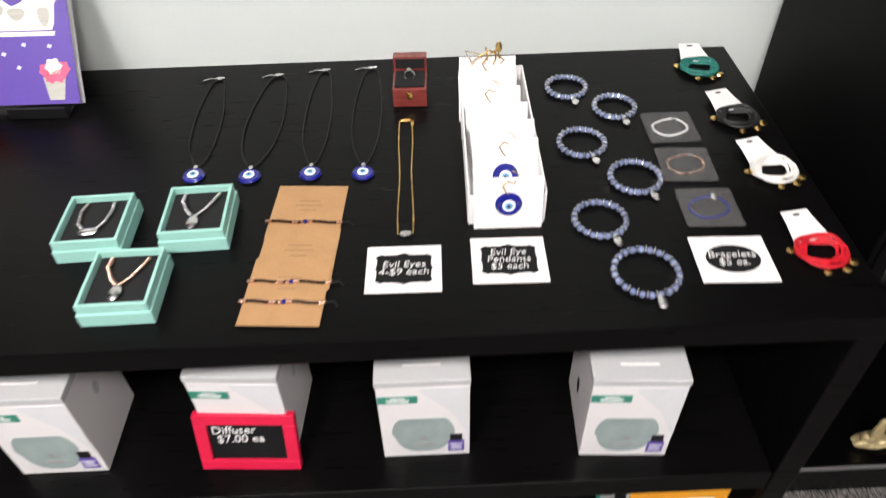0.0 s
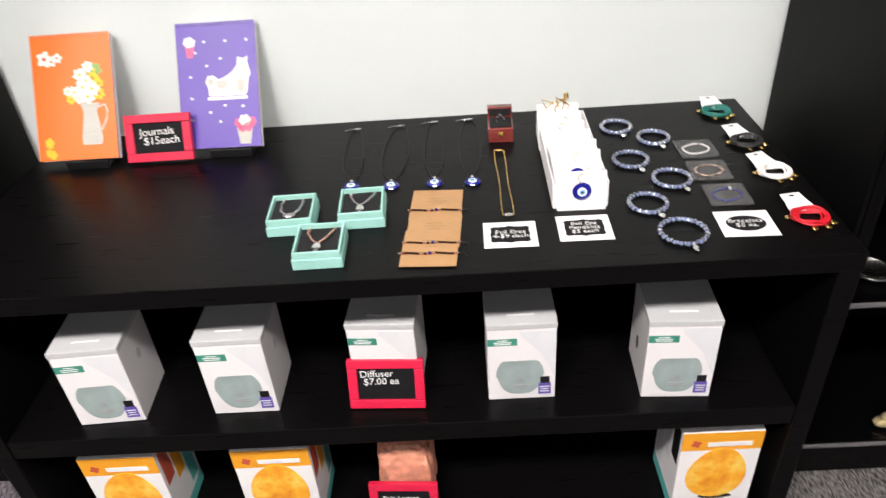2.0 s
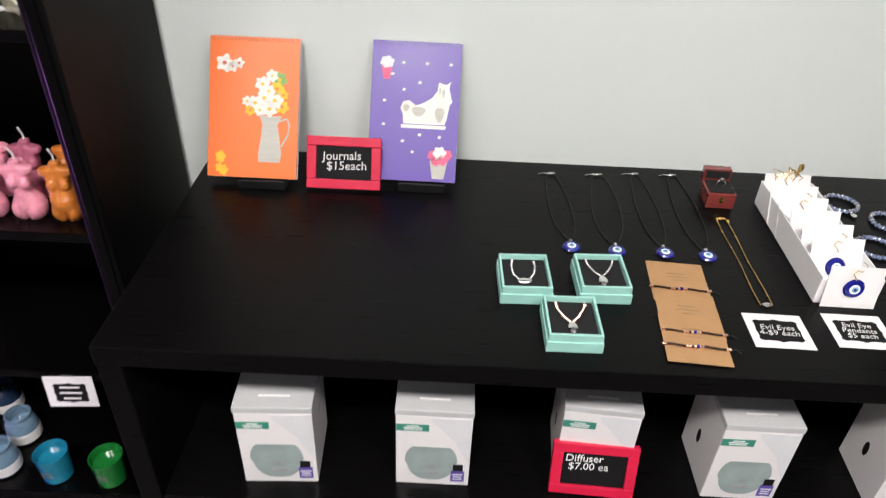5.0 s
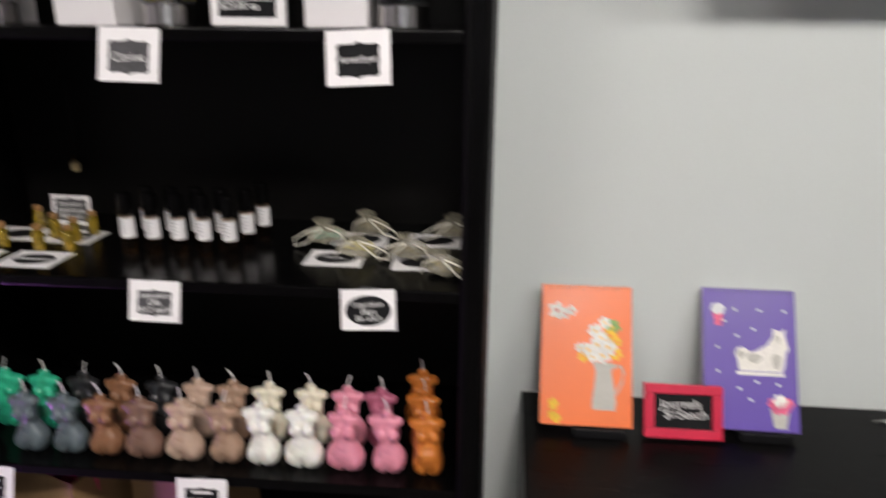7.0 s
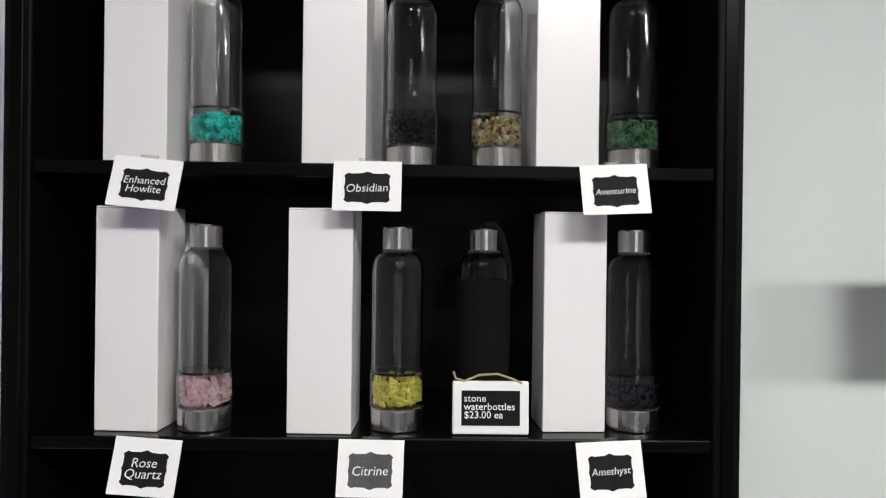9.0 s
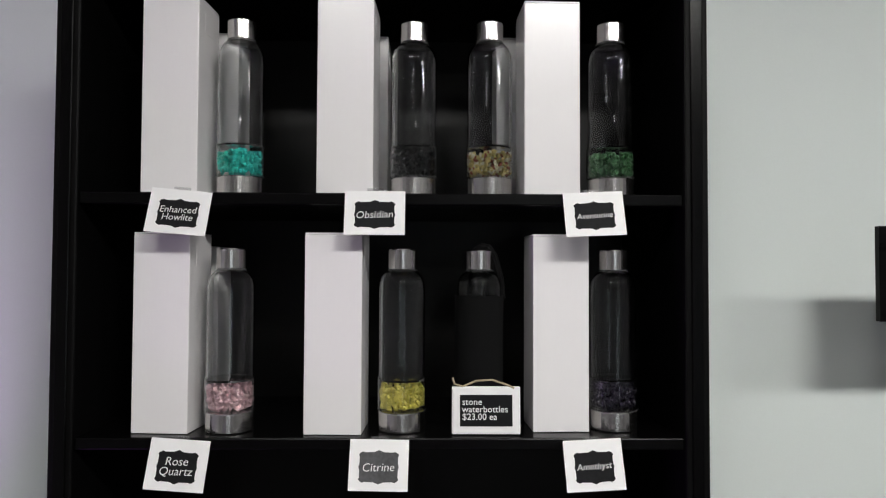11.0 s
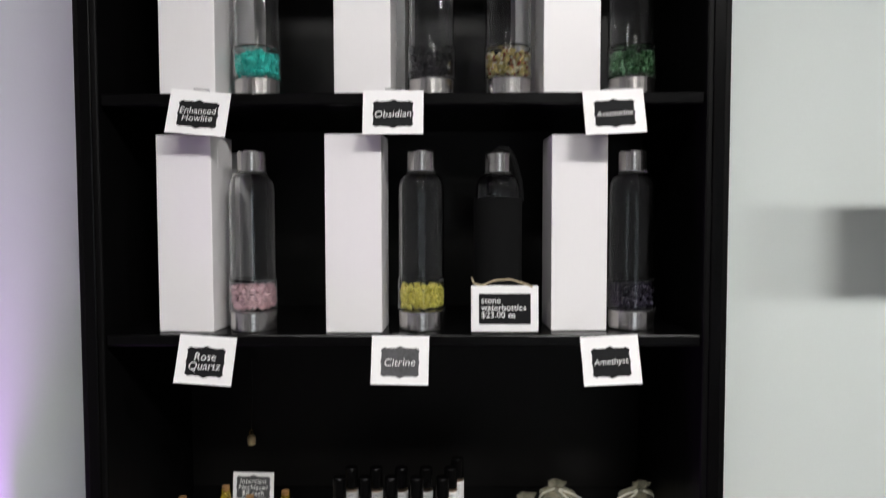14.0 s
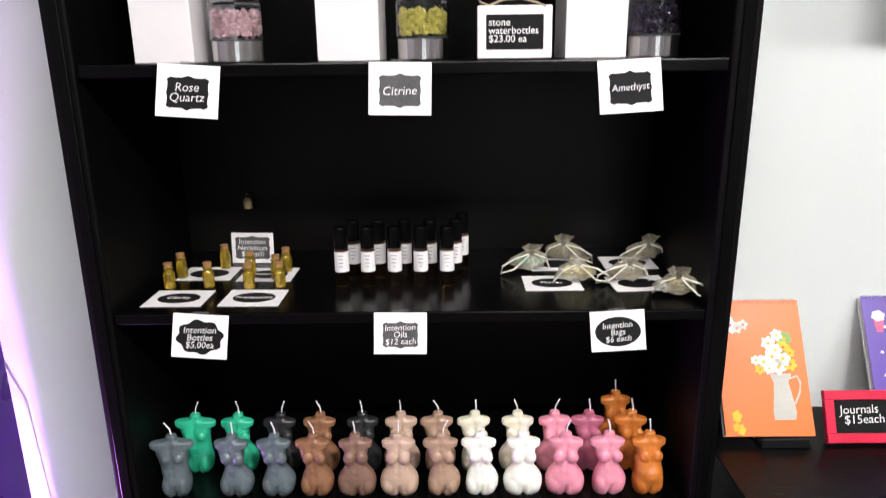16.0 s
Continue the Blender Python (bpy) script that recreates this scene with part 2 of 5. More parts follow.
# ---- building helpers ----
def part(name, bm, mat, parent, label="", smooth=False):
    me = bpy.data.meshes.new(name)
    bm.to_mesh(me)
    bm.free()
    me.materials.append(mat)
    if smooth:
        for p in me.polygons:
            p.use_smooth = True
        me.set_sharp_from_angle(angle=radians(32))
    ob = new(name, me)
    ob.parent = parent
    if label:
        ob["label"] = label
    return ob


def shared(name, me, parent, m):
    ob = new(name, me)
    ob.parent = parent
    ob.matrix_basis = m
    return ob


def thing(name, label, category, group="", kind=""):
    return tagged(new(name), label, category, group, kind)


def structure(name, bm, mat, label=""):
    ob = part(name, bm, mat, None)
    return tagged(ob, label, "", "", "structure")


def block(x0, x1, y0, y1, z0, z1, bevel=0.0, bm=None, seg=2):
    b = bmesh.new()
    bmesh.ops.create_cube(b, size=1)
    bmesh.ops.scale(b, vec=(x1 - x0, y1 - y0, z1 - z0), verts=b.verts)
    bmesh.ops.translate(b, vec=((x0 + x1) / 2, (y0 + y1) / 2, (z0 + z1) / 2), verts=b.verts)
    if bevel:
        bmesh.ops.bevel(b, geom=b.edges[:], offset=bevel, segments=seg, affect="EDGES", profile=0.5)
    return b if bm is None else join(bm, b)


def join(bm, other, m=None):
    me = bpy.data.meshes.new("tmp")
    other.to_mesh(me)
    other.free()
    if m is not None:
        me.transform(m)
    bm.from_mesh(me)
    bpy.data.meshes.remove(me)
    return bm


def lathe(profile, seg=28, bm=None, at=(0, 0, 0), caps=True):
    """A turned shape from (radius, height) pairs."""
    b = bmesh.new() if bm is None else bm
    rings = []
    for r, z in profile:
        rings.append([b.verts.new((at[0] + r * math.cos(2 * math.pi * i / seg), at[1] + r * math.sin(2 * math.pi * i / seg), at[2] + z)) for i in range(seg)])
    for a, c in zip(rings, rings[1:]):
        for i in range(seg):
            b.faces.new((a[i], a[(i + 1) % seg], c[(i + 1) % seg], c[i]))
    if caps and profile[0][0] > 1e-5:
        b.faces.new(rings[0][::-1])
    if caps and profile[-1][0] > 1e-5:
        b.faces.new(rings[-1])
    return b


def prism(points, y0, y1, bm=None):
    """An upright plate with the outline points (x, z), from y0 (front) to y1."""
    b = bmesh.new() if bm is None else bm
    f = [b.verts.new((x, y0, z)) for x, z in points]
    k = [b.verts.new((x, y1, z)) for x, z in points]
    n = len(points)
    b.faces.new(f)
    b.faces.new(k[::-1])
    for i in range(n):
        b.faces.new((f[(i + 1) % n], f[i], k[i], k[(i + 1) % n]))
    bmesh.ops.recalc_face_normals(b, faces=b.faces[:])
    return b


def oval(cx, cz, rx, rz, n=24, wob=0.0, k=6, ph=0.0):
    return [(cx + rx * (1 + wob * math.sin(k * a + ph)) * math.cos(a), cz + rz * (1 + wob * math.sin(k * a + ph)) * math.sin(a)) for a in (2 * math.pi * i / n for i in range(n))]


def plaque(cx, cz, w, h):
    """The outline of a label plaque with scooped corners and a point at each side."""
    out = []
    n = 9
    for q, (sx, sz) in enumerate(((1, 1), (-1, 1), (-1, -1), (1, -1))):
        pts = [(w / 2, 0), (w / 2 * 0.955, h * 0.1), (w / 2 * 0.95, h * 0.3), (w / 2, h * 0.36), (w / 2 * 0.93, h * 0.41), (w / 2 * 0.8, h * 0.455), (w / 2 * 0.68, h * 0.43), (w * 0.12, h * 0.44), (0, h / 2)]
        if q in (1, 3):
            pts = pts[::-1]
        out += [(cx + sx * x, cz + sz * z) for x, z in pts[:-1]]
    return out


def tube(points, r, bm=None, seg=6, closed=False):
    """A round cord along 3D points."""
    b = bmesh.new() if bm is None else bm
    pts = [Vector(p) for p in points]
    n = len(pts)
    rings = []
    up = Vector((0, 0, 1))
    for i, p in enumerate(pts):
        a, c = (pts[i - 1] if (i or closed) else p), (pts[(i + 1) % n] if (i < n - 1 or closed) else p)
        d = (c - a).normalized()
        s = d.cross(up)
        s = s.normalized() if s.length > 1e-3 else Vector((1, 0, 0))
        u = s.cross(d)
        rings.append([b.verts.new(p + r * (math.cos(2 * math.pi * k / seg) * s + math.sin(2 * math.pi * k / seg) * u)) for k in range(seg)])
    for i in range(n if closed else n - 1):
        a, c = rings[i], rings[(i + 1) % n]
        for k in range(seg):
            b.faces.new((a[k], a[(k + 1) % seg], c[(k + 1) % seg], c[k]))
    if not closed:
        b.faces.new(rings[0][::-1])
        b.faces.new(rings[-1])
    return b


def ball(x, y, z, rx, ry, rz, bm=None, sub=2):
    b = bmesh.new()
    bmesh.ops.create_icosphere(b, subdivisions=sub, radius=1)
    bmesh.ops.scale(b, vec=(rx, ry, rz), verts=b.verts)
    bmesh.ops.translate(b, vec=(x, y, z), verts=b.verts)
    return b if bm is None else join(bm, b)


def writing(text, size, cx, cz, y, parent, mat=None, tilt=0.0, shear=0.12, weight=-0.006, maxw=0.0, maxh=0.0, align="CENTER"):
    """Handwriting as thin raised letters, centred on (cx, cz), facing -y."""
    cu = bpy.data.curves.new("writing", "FONT")
    cu.body, cu.size, cu.align_x, cu.align_y, cu.shear = text, size, align, "CENTER", shear
    cu.extrude, cu.offset, cu.space_line, cu.resolution_u = 0.0002, weight * size, 0.82, 3
    tmp = bpy.data.objects.new("tmp", cu)
    me = bpy.data.meshes.new_from_object(tmp)
    bpy.data.objects.remove(tmp)
    me.name = "writing"
    me.materials.append(mat or INK)
    k = 1.0
    xs, ys = [v.co.x for v in me.vertices], [v.co.y for v in me.vertices]
    if maxw:
        k = min(k, maxw / (max(xs) - min(xs)), maxh / (max(ys) - min(ys)) if maxh else 9)
    me.transform(Matrix.Translation((-(max(xs) + min(xs)) / 2, -(max(ys) + min(ys)) / 2, 0)))
    me.transform(Matrix.Diagonal((k, k, 1, 1)))
    ob = new("writing", me)
    ob.parent = parent
    ob.matrix_basis = pose(cx, y, cz, 90, 0, 0) @ pose(0, 0, 0, 0, 0, tilt)
    return ob


def bars(rows, cx, cz, w, step, h, y, parent, mat):
    """Unreadable print: a stack of plain bars, one part."""
    b = bmesh.new()
    for i, k in enumerate(rows):
        z = cz + (len(rows) - 1) / 2 * step - i * step
        block(cx - w * k / 2, cx + w * k / 2, y - 0.0003, y + 0.0003, z - h / 2, z + h / 2, 0, b)
    return part("print", b, mat, parent)


def finish(ob, m):
    ob.matrix_basis = m
    return ob


# ---- setting ----
X0, X1, Y0 = -3.6, 2.6, -4.3
structure("floor", block(X0, X1, Y0, WALL_Y + 0.12, -0.05, 0), CARPET, "grey flecked loop-pile carpet")
structure("ceiling", block(X0, X1, Y0, WALL_Y + 0.12, CEILING, CEILING + 0.05), CEIL, "white ceiling")
structure("wall_north", block(X0, X1, WALL_Y, WALL_Y + 0.12, 0, CEILING), WALL, "pale grey-green painted wall")
WX0, WX1, WZ0, WZ1 = -1.1, 0.5, 0.5, 2.3      # shop window behind the camera
south = block(X0, WX0, Y0 - 0.12, Y0, 0, CEILING)
block(WX1, X1, Y0 - 0.12, Y0, 0, CEILING, 0, south)
block(WX0, WX1, Y0 - 0.12, Y0, 0, WZ0, 0, south)
block(WX0, WX1, Y0 - 0.12, Y0, WZ1, CEILING, 0, south)
# out of view; its dark grey holds down the room's fill light
structure("wall_south", south, FARWALL, "unseen wall greyed to cut bounce, with a shop window")
win = tagged(new("window_1"), "shop window with dark frame and four panes", "window", "", "structure")
for x in (WX0, (WX0 + WX1) / 2 - 0.03, WX1 - 0.06):
    part("window_frame", block(x, x + 0.06, Y0 - 0.09, Y0 - 0.03, WZ0, WZ1), DARKPRINT, win)
for z in (WZ0, 1.7, WZ1 - 0.06):
    for x in (WX0 + 0.061, (WX0 + WX1) / 2 + 0.031):
        part("window_frame", block(x, x + (WX1 - WX0) / 2 - 0.092, Y0 - 0.088, Y0 - 0.032, z, z + 0.06), DARKPRINT, win)
for x in (WX0 + 0.06, (WX0 + WX1) / 2 + 0.03):
    for z0, z1 in ((WZ0 + 0.06, 1.7), (1.76, WZ1 - 0.06)):
        part("pane", block(x, x + 0.68, Y0 - 0.063, Y0 - 0.057, z0, z1), GLASS, win).visible_shadow = False
structure("backdrop", block(-5, 4, Y0 - 2.2, Y0 - 2.1, -0.05, 4), DAYLIGHT, "bright daylight outside the shop window")
# unseen side walls, toned dark so less light bounces onto the black furniture
structure("wall_west", block(X0 - 0.12, X0, Y0, WALL_Y + 0.12, 0, CEILING), FARWALL, "unseen side wall, greyed to cut bounced light")
structure("wall_east", block(X1, X1 + 0.12, Y0, WALL_Y + 0.12, 0, CEILING), FARWALL, "unseen side wall, greyed to cut bounced light")
for px, py, k in PANELS:
    lamp = thing("ceiling_light", "white recessed rectangular ceiling light", "ceiling light", "ceiling lights")
    part("frame", block(-0.36, 0.36, -0.19, 0.19, -0.02, 0, 0.003), CARD, lamp)
    part("diffuser", block(-0.32, 0.32, -0.15, 0.15, -0.026, -0.0201, 0.002), LAMPWHITE, lamp)
    finish(lamp, pose(px, py, CEILING))

# ---- furniture ----
def low_table():
    t = thing("display_table", "low black wooden display table with two open shelves", "display table")
    part("tabletop", block(TX0, TX1, TY0, TY1, TZ - 0.036, TZ, 0.002), BLACK, t)
    for x in (TX0, TX1 - 0.038):
        part("side_panel", block(x + 0.001, x + 0.037, TY0 + 0.002, TY1 - 0.004, 0, TZ - 0.0362, 0.002), BLACK, t)
    part("shelf", block(TX0 + 0.0375, TX1 - 0.0375, TY0 + 0.004, TY1 - 0.02, MID - 0.045, MID, 0.002), BLACK, t)
    part("shelf", block(TX0 + 0.0375, TX1 - 0.0375, TY0 + 0.004, TY1 - 0.02, LOW - 0.04, LOW, 0.002), BLACK, t)
    part("back_panel", block(TX0 + 0.0375, TX1 - 0.0375, TY1 - 0.018, TY1 - 0.008, 0.05, TZ - 0.0365), BLACK, t)
    return t


def bookcase(x0, x1, y0, y1, top, shelves, label, strips=False):
    t = thing("bookcase", label, "bookcase", "black bookcases")
    w = 0.036
    for x in (x0, x1 - w):
        part("side_panel", block(x, x + w, y0, y1, 0, top, 0.0035), BLACKSIDE, t)
        part("edge_bead", block(x + 0.009, x + w - 0.009, y0 - 0.003, y0 + 0.002, 0.02, top - 0.02, 0.002), BLACKV, t)
    part("back_panel", block(x0 + w + 0.0005, x1 - w - 0.0005, y1 - 0.012, y1 - 0.002, 0.005, top - 0.005), BLACKBACK, t)
    for i, z in enumerate(shelves):
        part("shelf", block(x0 + w + 0.0005, x1 - w - 0.0005, y0 + 0.004, y1 - 0.0125, z - 0.018 if i else 0.0, z, 0.0025), BLACKV, t)
        if strips:
            part("edge_strip", block(x0 + w + 0.002, x1 - w - 0.002, y0 + 0.001, y0 + 0.0038, z - 0.014, z - 0.003, 0.0008), GREYSTRIP, t, "grey shelf edge strip")
    part("top", block(x0 + w + 0.0005, x1 - w - 0.0005, y0 + 0.002, y1 - 0.0125, top - 0.03, top, 0.0025), BLACKV, t)
    return t


low_table()
bookcase(BX0, BX1, BY0, BY1, 2.2, SHELVES, "tall glossy black wooden bookcase full of small wares")
bookcase(RX0, RX0 + 0.97, RY0, WALL_Y - 0.012, 2.2, [0.1, 0.51, 0.84, 1.19, 1.55, 1.87], "tall glossy black wooden bookcase with gold figurines", True)


def wall_shelf():
    s = thing("wall_shelf", "black-fronted picture ledge fixed to the pale wall", "wall shelf")
    part("front_panel", block(-0.2, 0.72, -0.235, -0.222, 0, 0.16, 0.001), BLACK, s)
    part("ledge_board", block(0.05, 0.71, -0.2215, 0, 0.002, 0.008, 0.001), WALL, s, "thin pale ledge board")
    for x in (0.1, 0.5):
        part("bracket", block(x, x + 0.01, -0.2, 0, 0.0082, 0.05, 0.001), CARD, s)
    finish(s, pose(-0.563, WALL_Y - 0.001, 1.638))
    # glass drops on threads from its front edge
    for x, y, z, r in ((-0.358, 1.2, 1.273, 0.013), (-0.294, 1.2, 1.254, 0.012), (-0.264, 1.2, 1.231, 0.017), (-0.106, 1.2, 1.286, 0.014)):
        d = thing("suncatcher", "clear faceted glass drop hanging on a thread", "suncatcher", "hanging glass drops")
        part("drop", ball(0, 0, 0, r * 0.8, r * 0.8, r, None, 1), GLASS, d)
        part("cap", lathe([(0.003, 0), (0.006, 0.004), (0.002, 0.012)], 10, None, (0, 0, r * 0.92)), SILVER, d)
        part("thread", tube([(0, 0, r), (0.001, 0, 0.2), (0, 0.0, 1.638 - z)], 0.0004, None, 5), CARD, d)
        finish(d, pose(x, y, z))


wall_shelf()


def purple_stand():
    s = thing("display_stand", "dark purple lacquered stand lit by a violet light", "display stand")
    part("upright", block(-0.02, 0.02, -0.2, 0.1, 0, 1.03, 0.003), PURPLESTAND, s)
    part("foot", block(-0.09, 0.06, -0.22, 0.11, 0.0005, 0.03, 0.004), PURPLESTAND, s)
    part("screw", lathe([(0.004, 0), (0.004, 0.002)], 10, None, (0, 0, 0)), DARKPRINT, s).matrix_basis = pose(0.02, -0.1, 0.75, 0, 90, 0)
    part("power_cord", tube([(0.03, 0.09, 0.02), (0.05, 0.13, 0.4), (0.02, 0.14, 0.8), (0.0, 0.08, 1.0)], 0.003), CARD, s)
    finish(s, pose(-2.425, 1.16, 0))


purple_stand()


# ---- cards and signs ----
def shelf_label(text, size, x, z, tilt=0.0, style="plaque", worn=False, w=0.085, h=0.0715, lean=15):
    c = thing("price_card", "white paper card with chalk-style label on a shelf edge", "price card", "shelf labels")
    part("card", block(-w / 2, w / 2, -0.0006, 0, -h, 0), CARD, c)
    outline = plaque(0, -h * 0.54, w * 0.68, h * 0.66) if style == "plaque" else oval(0, -h * 0.52, w * 0.42, h * 0.37, 40) if style == "oval" else oval(0, -h * 0.52, w * 0.41, h * 0.38, 60, 0.07, 8)
    pl = part("plaque", prism(outline, -0.001, -0.0006), CHALKGREY if worn else CHALK, c)
    if text:
        writing(text, size, 0, -h * 0.54, -0.0012, pl, None, 2, 0.14, -0.006, w * (0.6 if style == "plaque" else 0.7), h * 0.5)
    else:
        bars([0.8, 0.9, 0.7], 0, -h * 0.54, w * 0.5, 0.013, 0.004, -0.0013, pl, INK)
    part("tape", block(-0.012, 0.012, -0.0008, -0.0004, 0.0, 0.004), FILM, c)
    finish(c, pose(x, BY0 - 0.0005, z, -lean, tilt, 0))
    return c


ZU, ZM, ZN, ZC, ZB, ZJ = SHELVES[5], SHELVES[4], SHELVES[3], SHELVES[2], SHELVES[1], SHELVES[0]
for text, x, tl, worn in (("Enhanced\nHowlite", -1.876, 5, False), ("Obsidian", -1.595, 0, False), ("Aventurine", -1.276, -2.5, False)):
    shelf_label(text, 0.0145 if "E" in text else 0.017, x, ZU + 0.002, tl, "plaque", worn, 0.088, 0.067, 14)
for text, x, tl, worn in (("Rose\nQuartz", -1.872, 4, False), ("Citrine", -1.586, 1, True), ("Amethyst", -1.278, -3, False)):
    shelf_label(text, 0.0165, x, ZM - 0.001, tl, "plaque", worn)
shelf_label("Intention\nBottles\n$5.00ea", 0.0175, -1.894, ZN + 0.001, 4, "cloud", False, 0.083, 0.066)
shelf_label("Intention\nOils\n$12 each", 0.0155, -1.596, ZN + 0.001, 0.5, "plaque", True, 0.079, 0.062)
shelf_label("Intention\nBags\n$6 each", 0.015, -1.274, ZN + 0.001, -3, "oval", False, 0.081, 0.06)
shelf_label("", 0, -1.56, ZC - 0.002, -2, "plaque", False, 0.086, 0.066)
shelf_label("", 0, -1.268, ZB - 0.004, -4, "plaque", False, 0.1, 0.072, 10)
shelf_label("", 0, -1.68, ZB - 0.001, -3, "oval", False, 0.085, 0.07, 10)
shelf_label("", 0, -1.93, ZC - 0.002, 2, "plaque", False, 0.086, 0.066)


def framed_sign(text, size, w, h, x, y, z, lean, turn=0.0, cx=0.0, cz=0.003, k=0.6):
    s = thing("chalkboard_sign", "small red-framed chalkboard price sign standing upright", "price sign", "red framed signs")
    b = 0.018
    for nm, q in (("rail", (-w / 2, w / 2, 0, b)), ("rail", (-w / 2, w / 2, h - b, h)), ("stile", (-w / 2, -w / 2 + b, b, h - b)), ("stile", (w / 2 - b, w / 2, b, h - b))):
        part(nm, block(q[0], q[1], -0.008, 0.004, q[2] + 0.0001, q[3] - 0.0001, 0.0015), REDFRAME, s)
    bd = part("board", block(-w / 2 + b - 0.001, w / 2 - b + 0.001, -0.003, 0.002, b - 0.001, h - b + 0.001), CHALK, s)
    part("stand", tube([(0, 0.006, h * 0.62), (0, 0.045 * math.cos(radians(lean)), 0.045 * math.sin(radians(lean)) + 0.004)], 0.003), REDFRAME, s)
    writing(text, size, cx, h / 2 + cz, -0.0034, bd, None, 2, 0.05, -0.002, w * k, h * 0.4, "LEFT")
    finish(s, pose(x, y, z, -lean, 0, turn))


framed_sign("Diffuser\n $7.00 ea", 0.024, 0.143, 0.102, -0.274, 0.766, MID + 0.0016, 15, -3, -0.012, 0.012, 0.5)
framed_sign("Salt Lamps\n$15.00 ea", 0.018, 0.144, 0.112, -0.27, 0.742, LOW + 0.0016, 12, -3, -0.006, 0.008, 0.56)
framed_sign("Journals\n $15each", 0.029, 0.14, 0.098, -0.741, 1.17, TZ + 0.003, 25, 0)


def hanging_sign():
    s = thing("hanging_sign", "white framed chalkboard sign with a jute cord", "price sign")
    part("frame", block(-0.051, 0.051, -0.006, 0.004, 0, 0.07, 0.002), CARD, s)
    bd = part("board", block(-0.039, 0.039, -0.0068, -0.0058, 0.012, 0.058), CHALK, s)
    writing("stone\nwaterbottles\n$23.00 ea", 0.0145, -0.002, 0.0355, -0.0072, bd, None, 0, 0.0, 0.004, 0.068, 0.04, "LEFT")
    part("cord", tube([(-0.05, -0.008, 0.083), (-0.047, -0.007, 0.074), (-0.035, -0.004, 0.07), (-0.015, 0, 0.078), (0.01, 0, 0.0795), (0.03, -0.003, 0.073), (0.042, -0.006, 0.068)], 0.0016), TWINE, s)
    finish(s, pose(-1.43, 0.99, ZM + 0.0012, -4, 0, 0))


hanging_sign()


# ---- bottles and their boxes ----
def bottle_box(x, y, z, turn=0.0, h=0.3):
    b = thing("bottle_box", "tall plain glossy white cardboard bottle box", "box", "white bottle boxes")
    part("carton", block(-0.043, 0.043, 0, 0.085, 0.0005, h - 0.003, 0.0015), GLOSSCARD, b)
    part("lid_flap", block(-0.0428, 0.0428, 0.0003, 0.0845, h - 0.0028, h, 0.001), GLOSSCARD, b)
    part("tuck_tab", block(0.0431, 0.0436, 0.025, 0.06, h - 0.05, h - 0.02), GLOSSCARD, b)
    return finish(b, pose(x, y, z, 0, 0, turn))


for x, y, tn in ((-1.906, 0.99, -3), (-1.644, 0.995, -2), (-1.329, 1.0, 2)):
    bottle_box(x, y, ZU, tn)
for x, y, tn in ((-1.915, 0.992, -4), (-1.658, 0.985, -2), (-1.315, 1.005, 2)):
    bottle_box(x, y, ZM, tn)
for x, y, z in ((-1.88, 1.11, ZU), (-1.63, 1.12, ZU), (-1.36, 1.12, ZU), (-1.915, 1.12, ZM), (-1.67, 1.12, ZM)):
    bottle_box(x, y, z, 0, 0.283)

GLASS_SHELL = [(0.0, 0.0745), (0.0345, 0.0745), (0.0345, 0.208), (0.0338, 0.219), (0.0305, 0.229), (0.0245, 0.2355), (0.0205, 0.238), (0.0195, 0.24), (0.0175, 0.24), (0.0185, 0.2365), (0.0235, 0.2338), (0.029, 0.2275), (0.0318, 0.2185), (0.0323, 0.208), (0.0323, 0.0775), (0.0, 0.0775)]
CUP_SHELL = [(0.0362, 0.032), (0.0362, 0.0775), (0.0356, 0.078), (0.0352, 0.0775), (0.0352, 0.032), (0.0362, 0.032)]


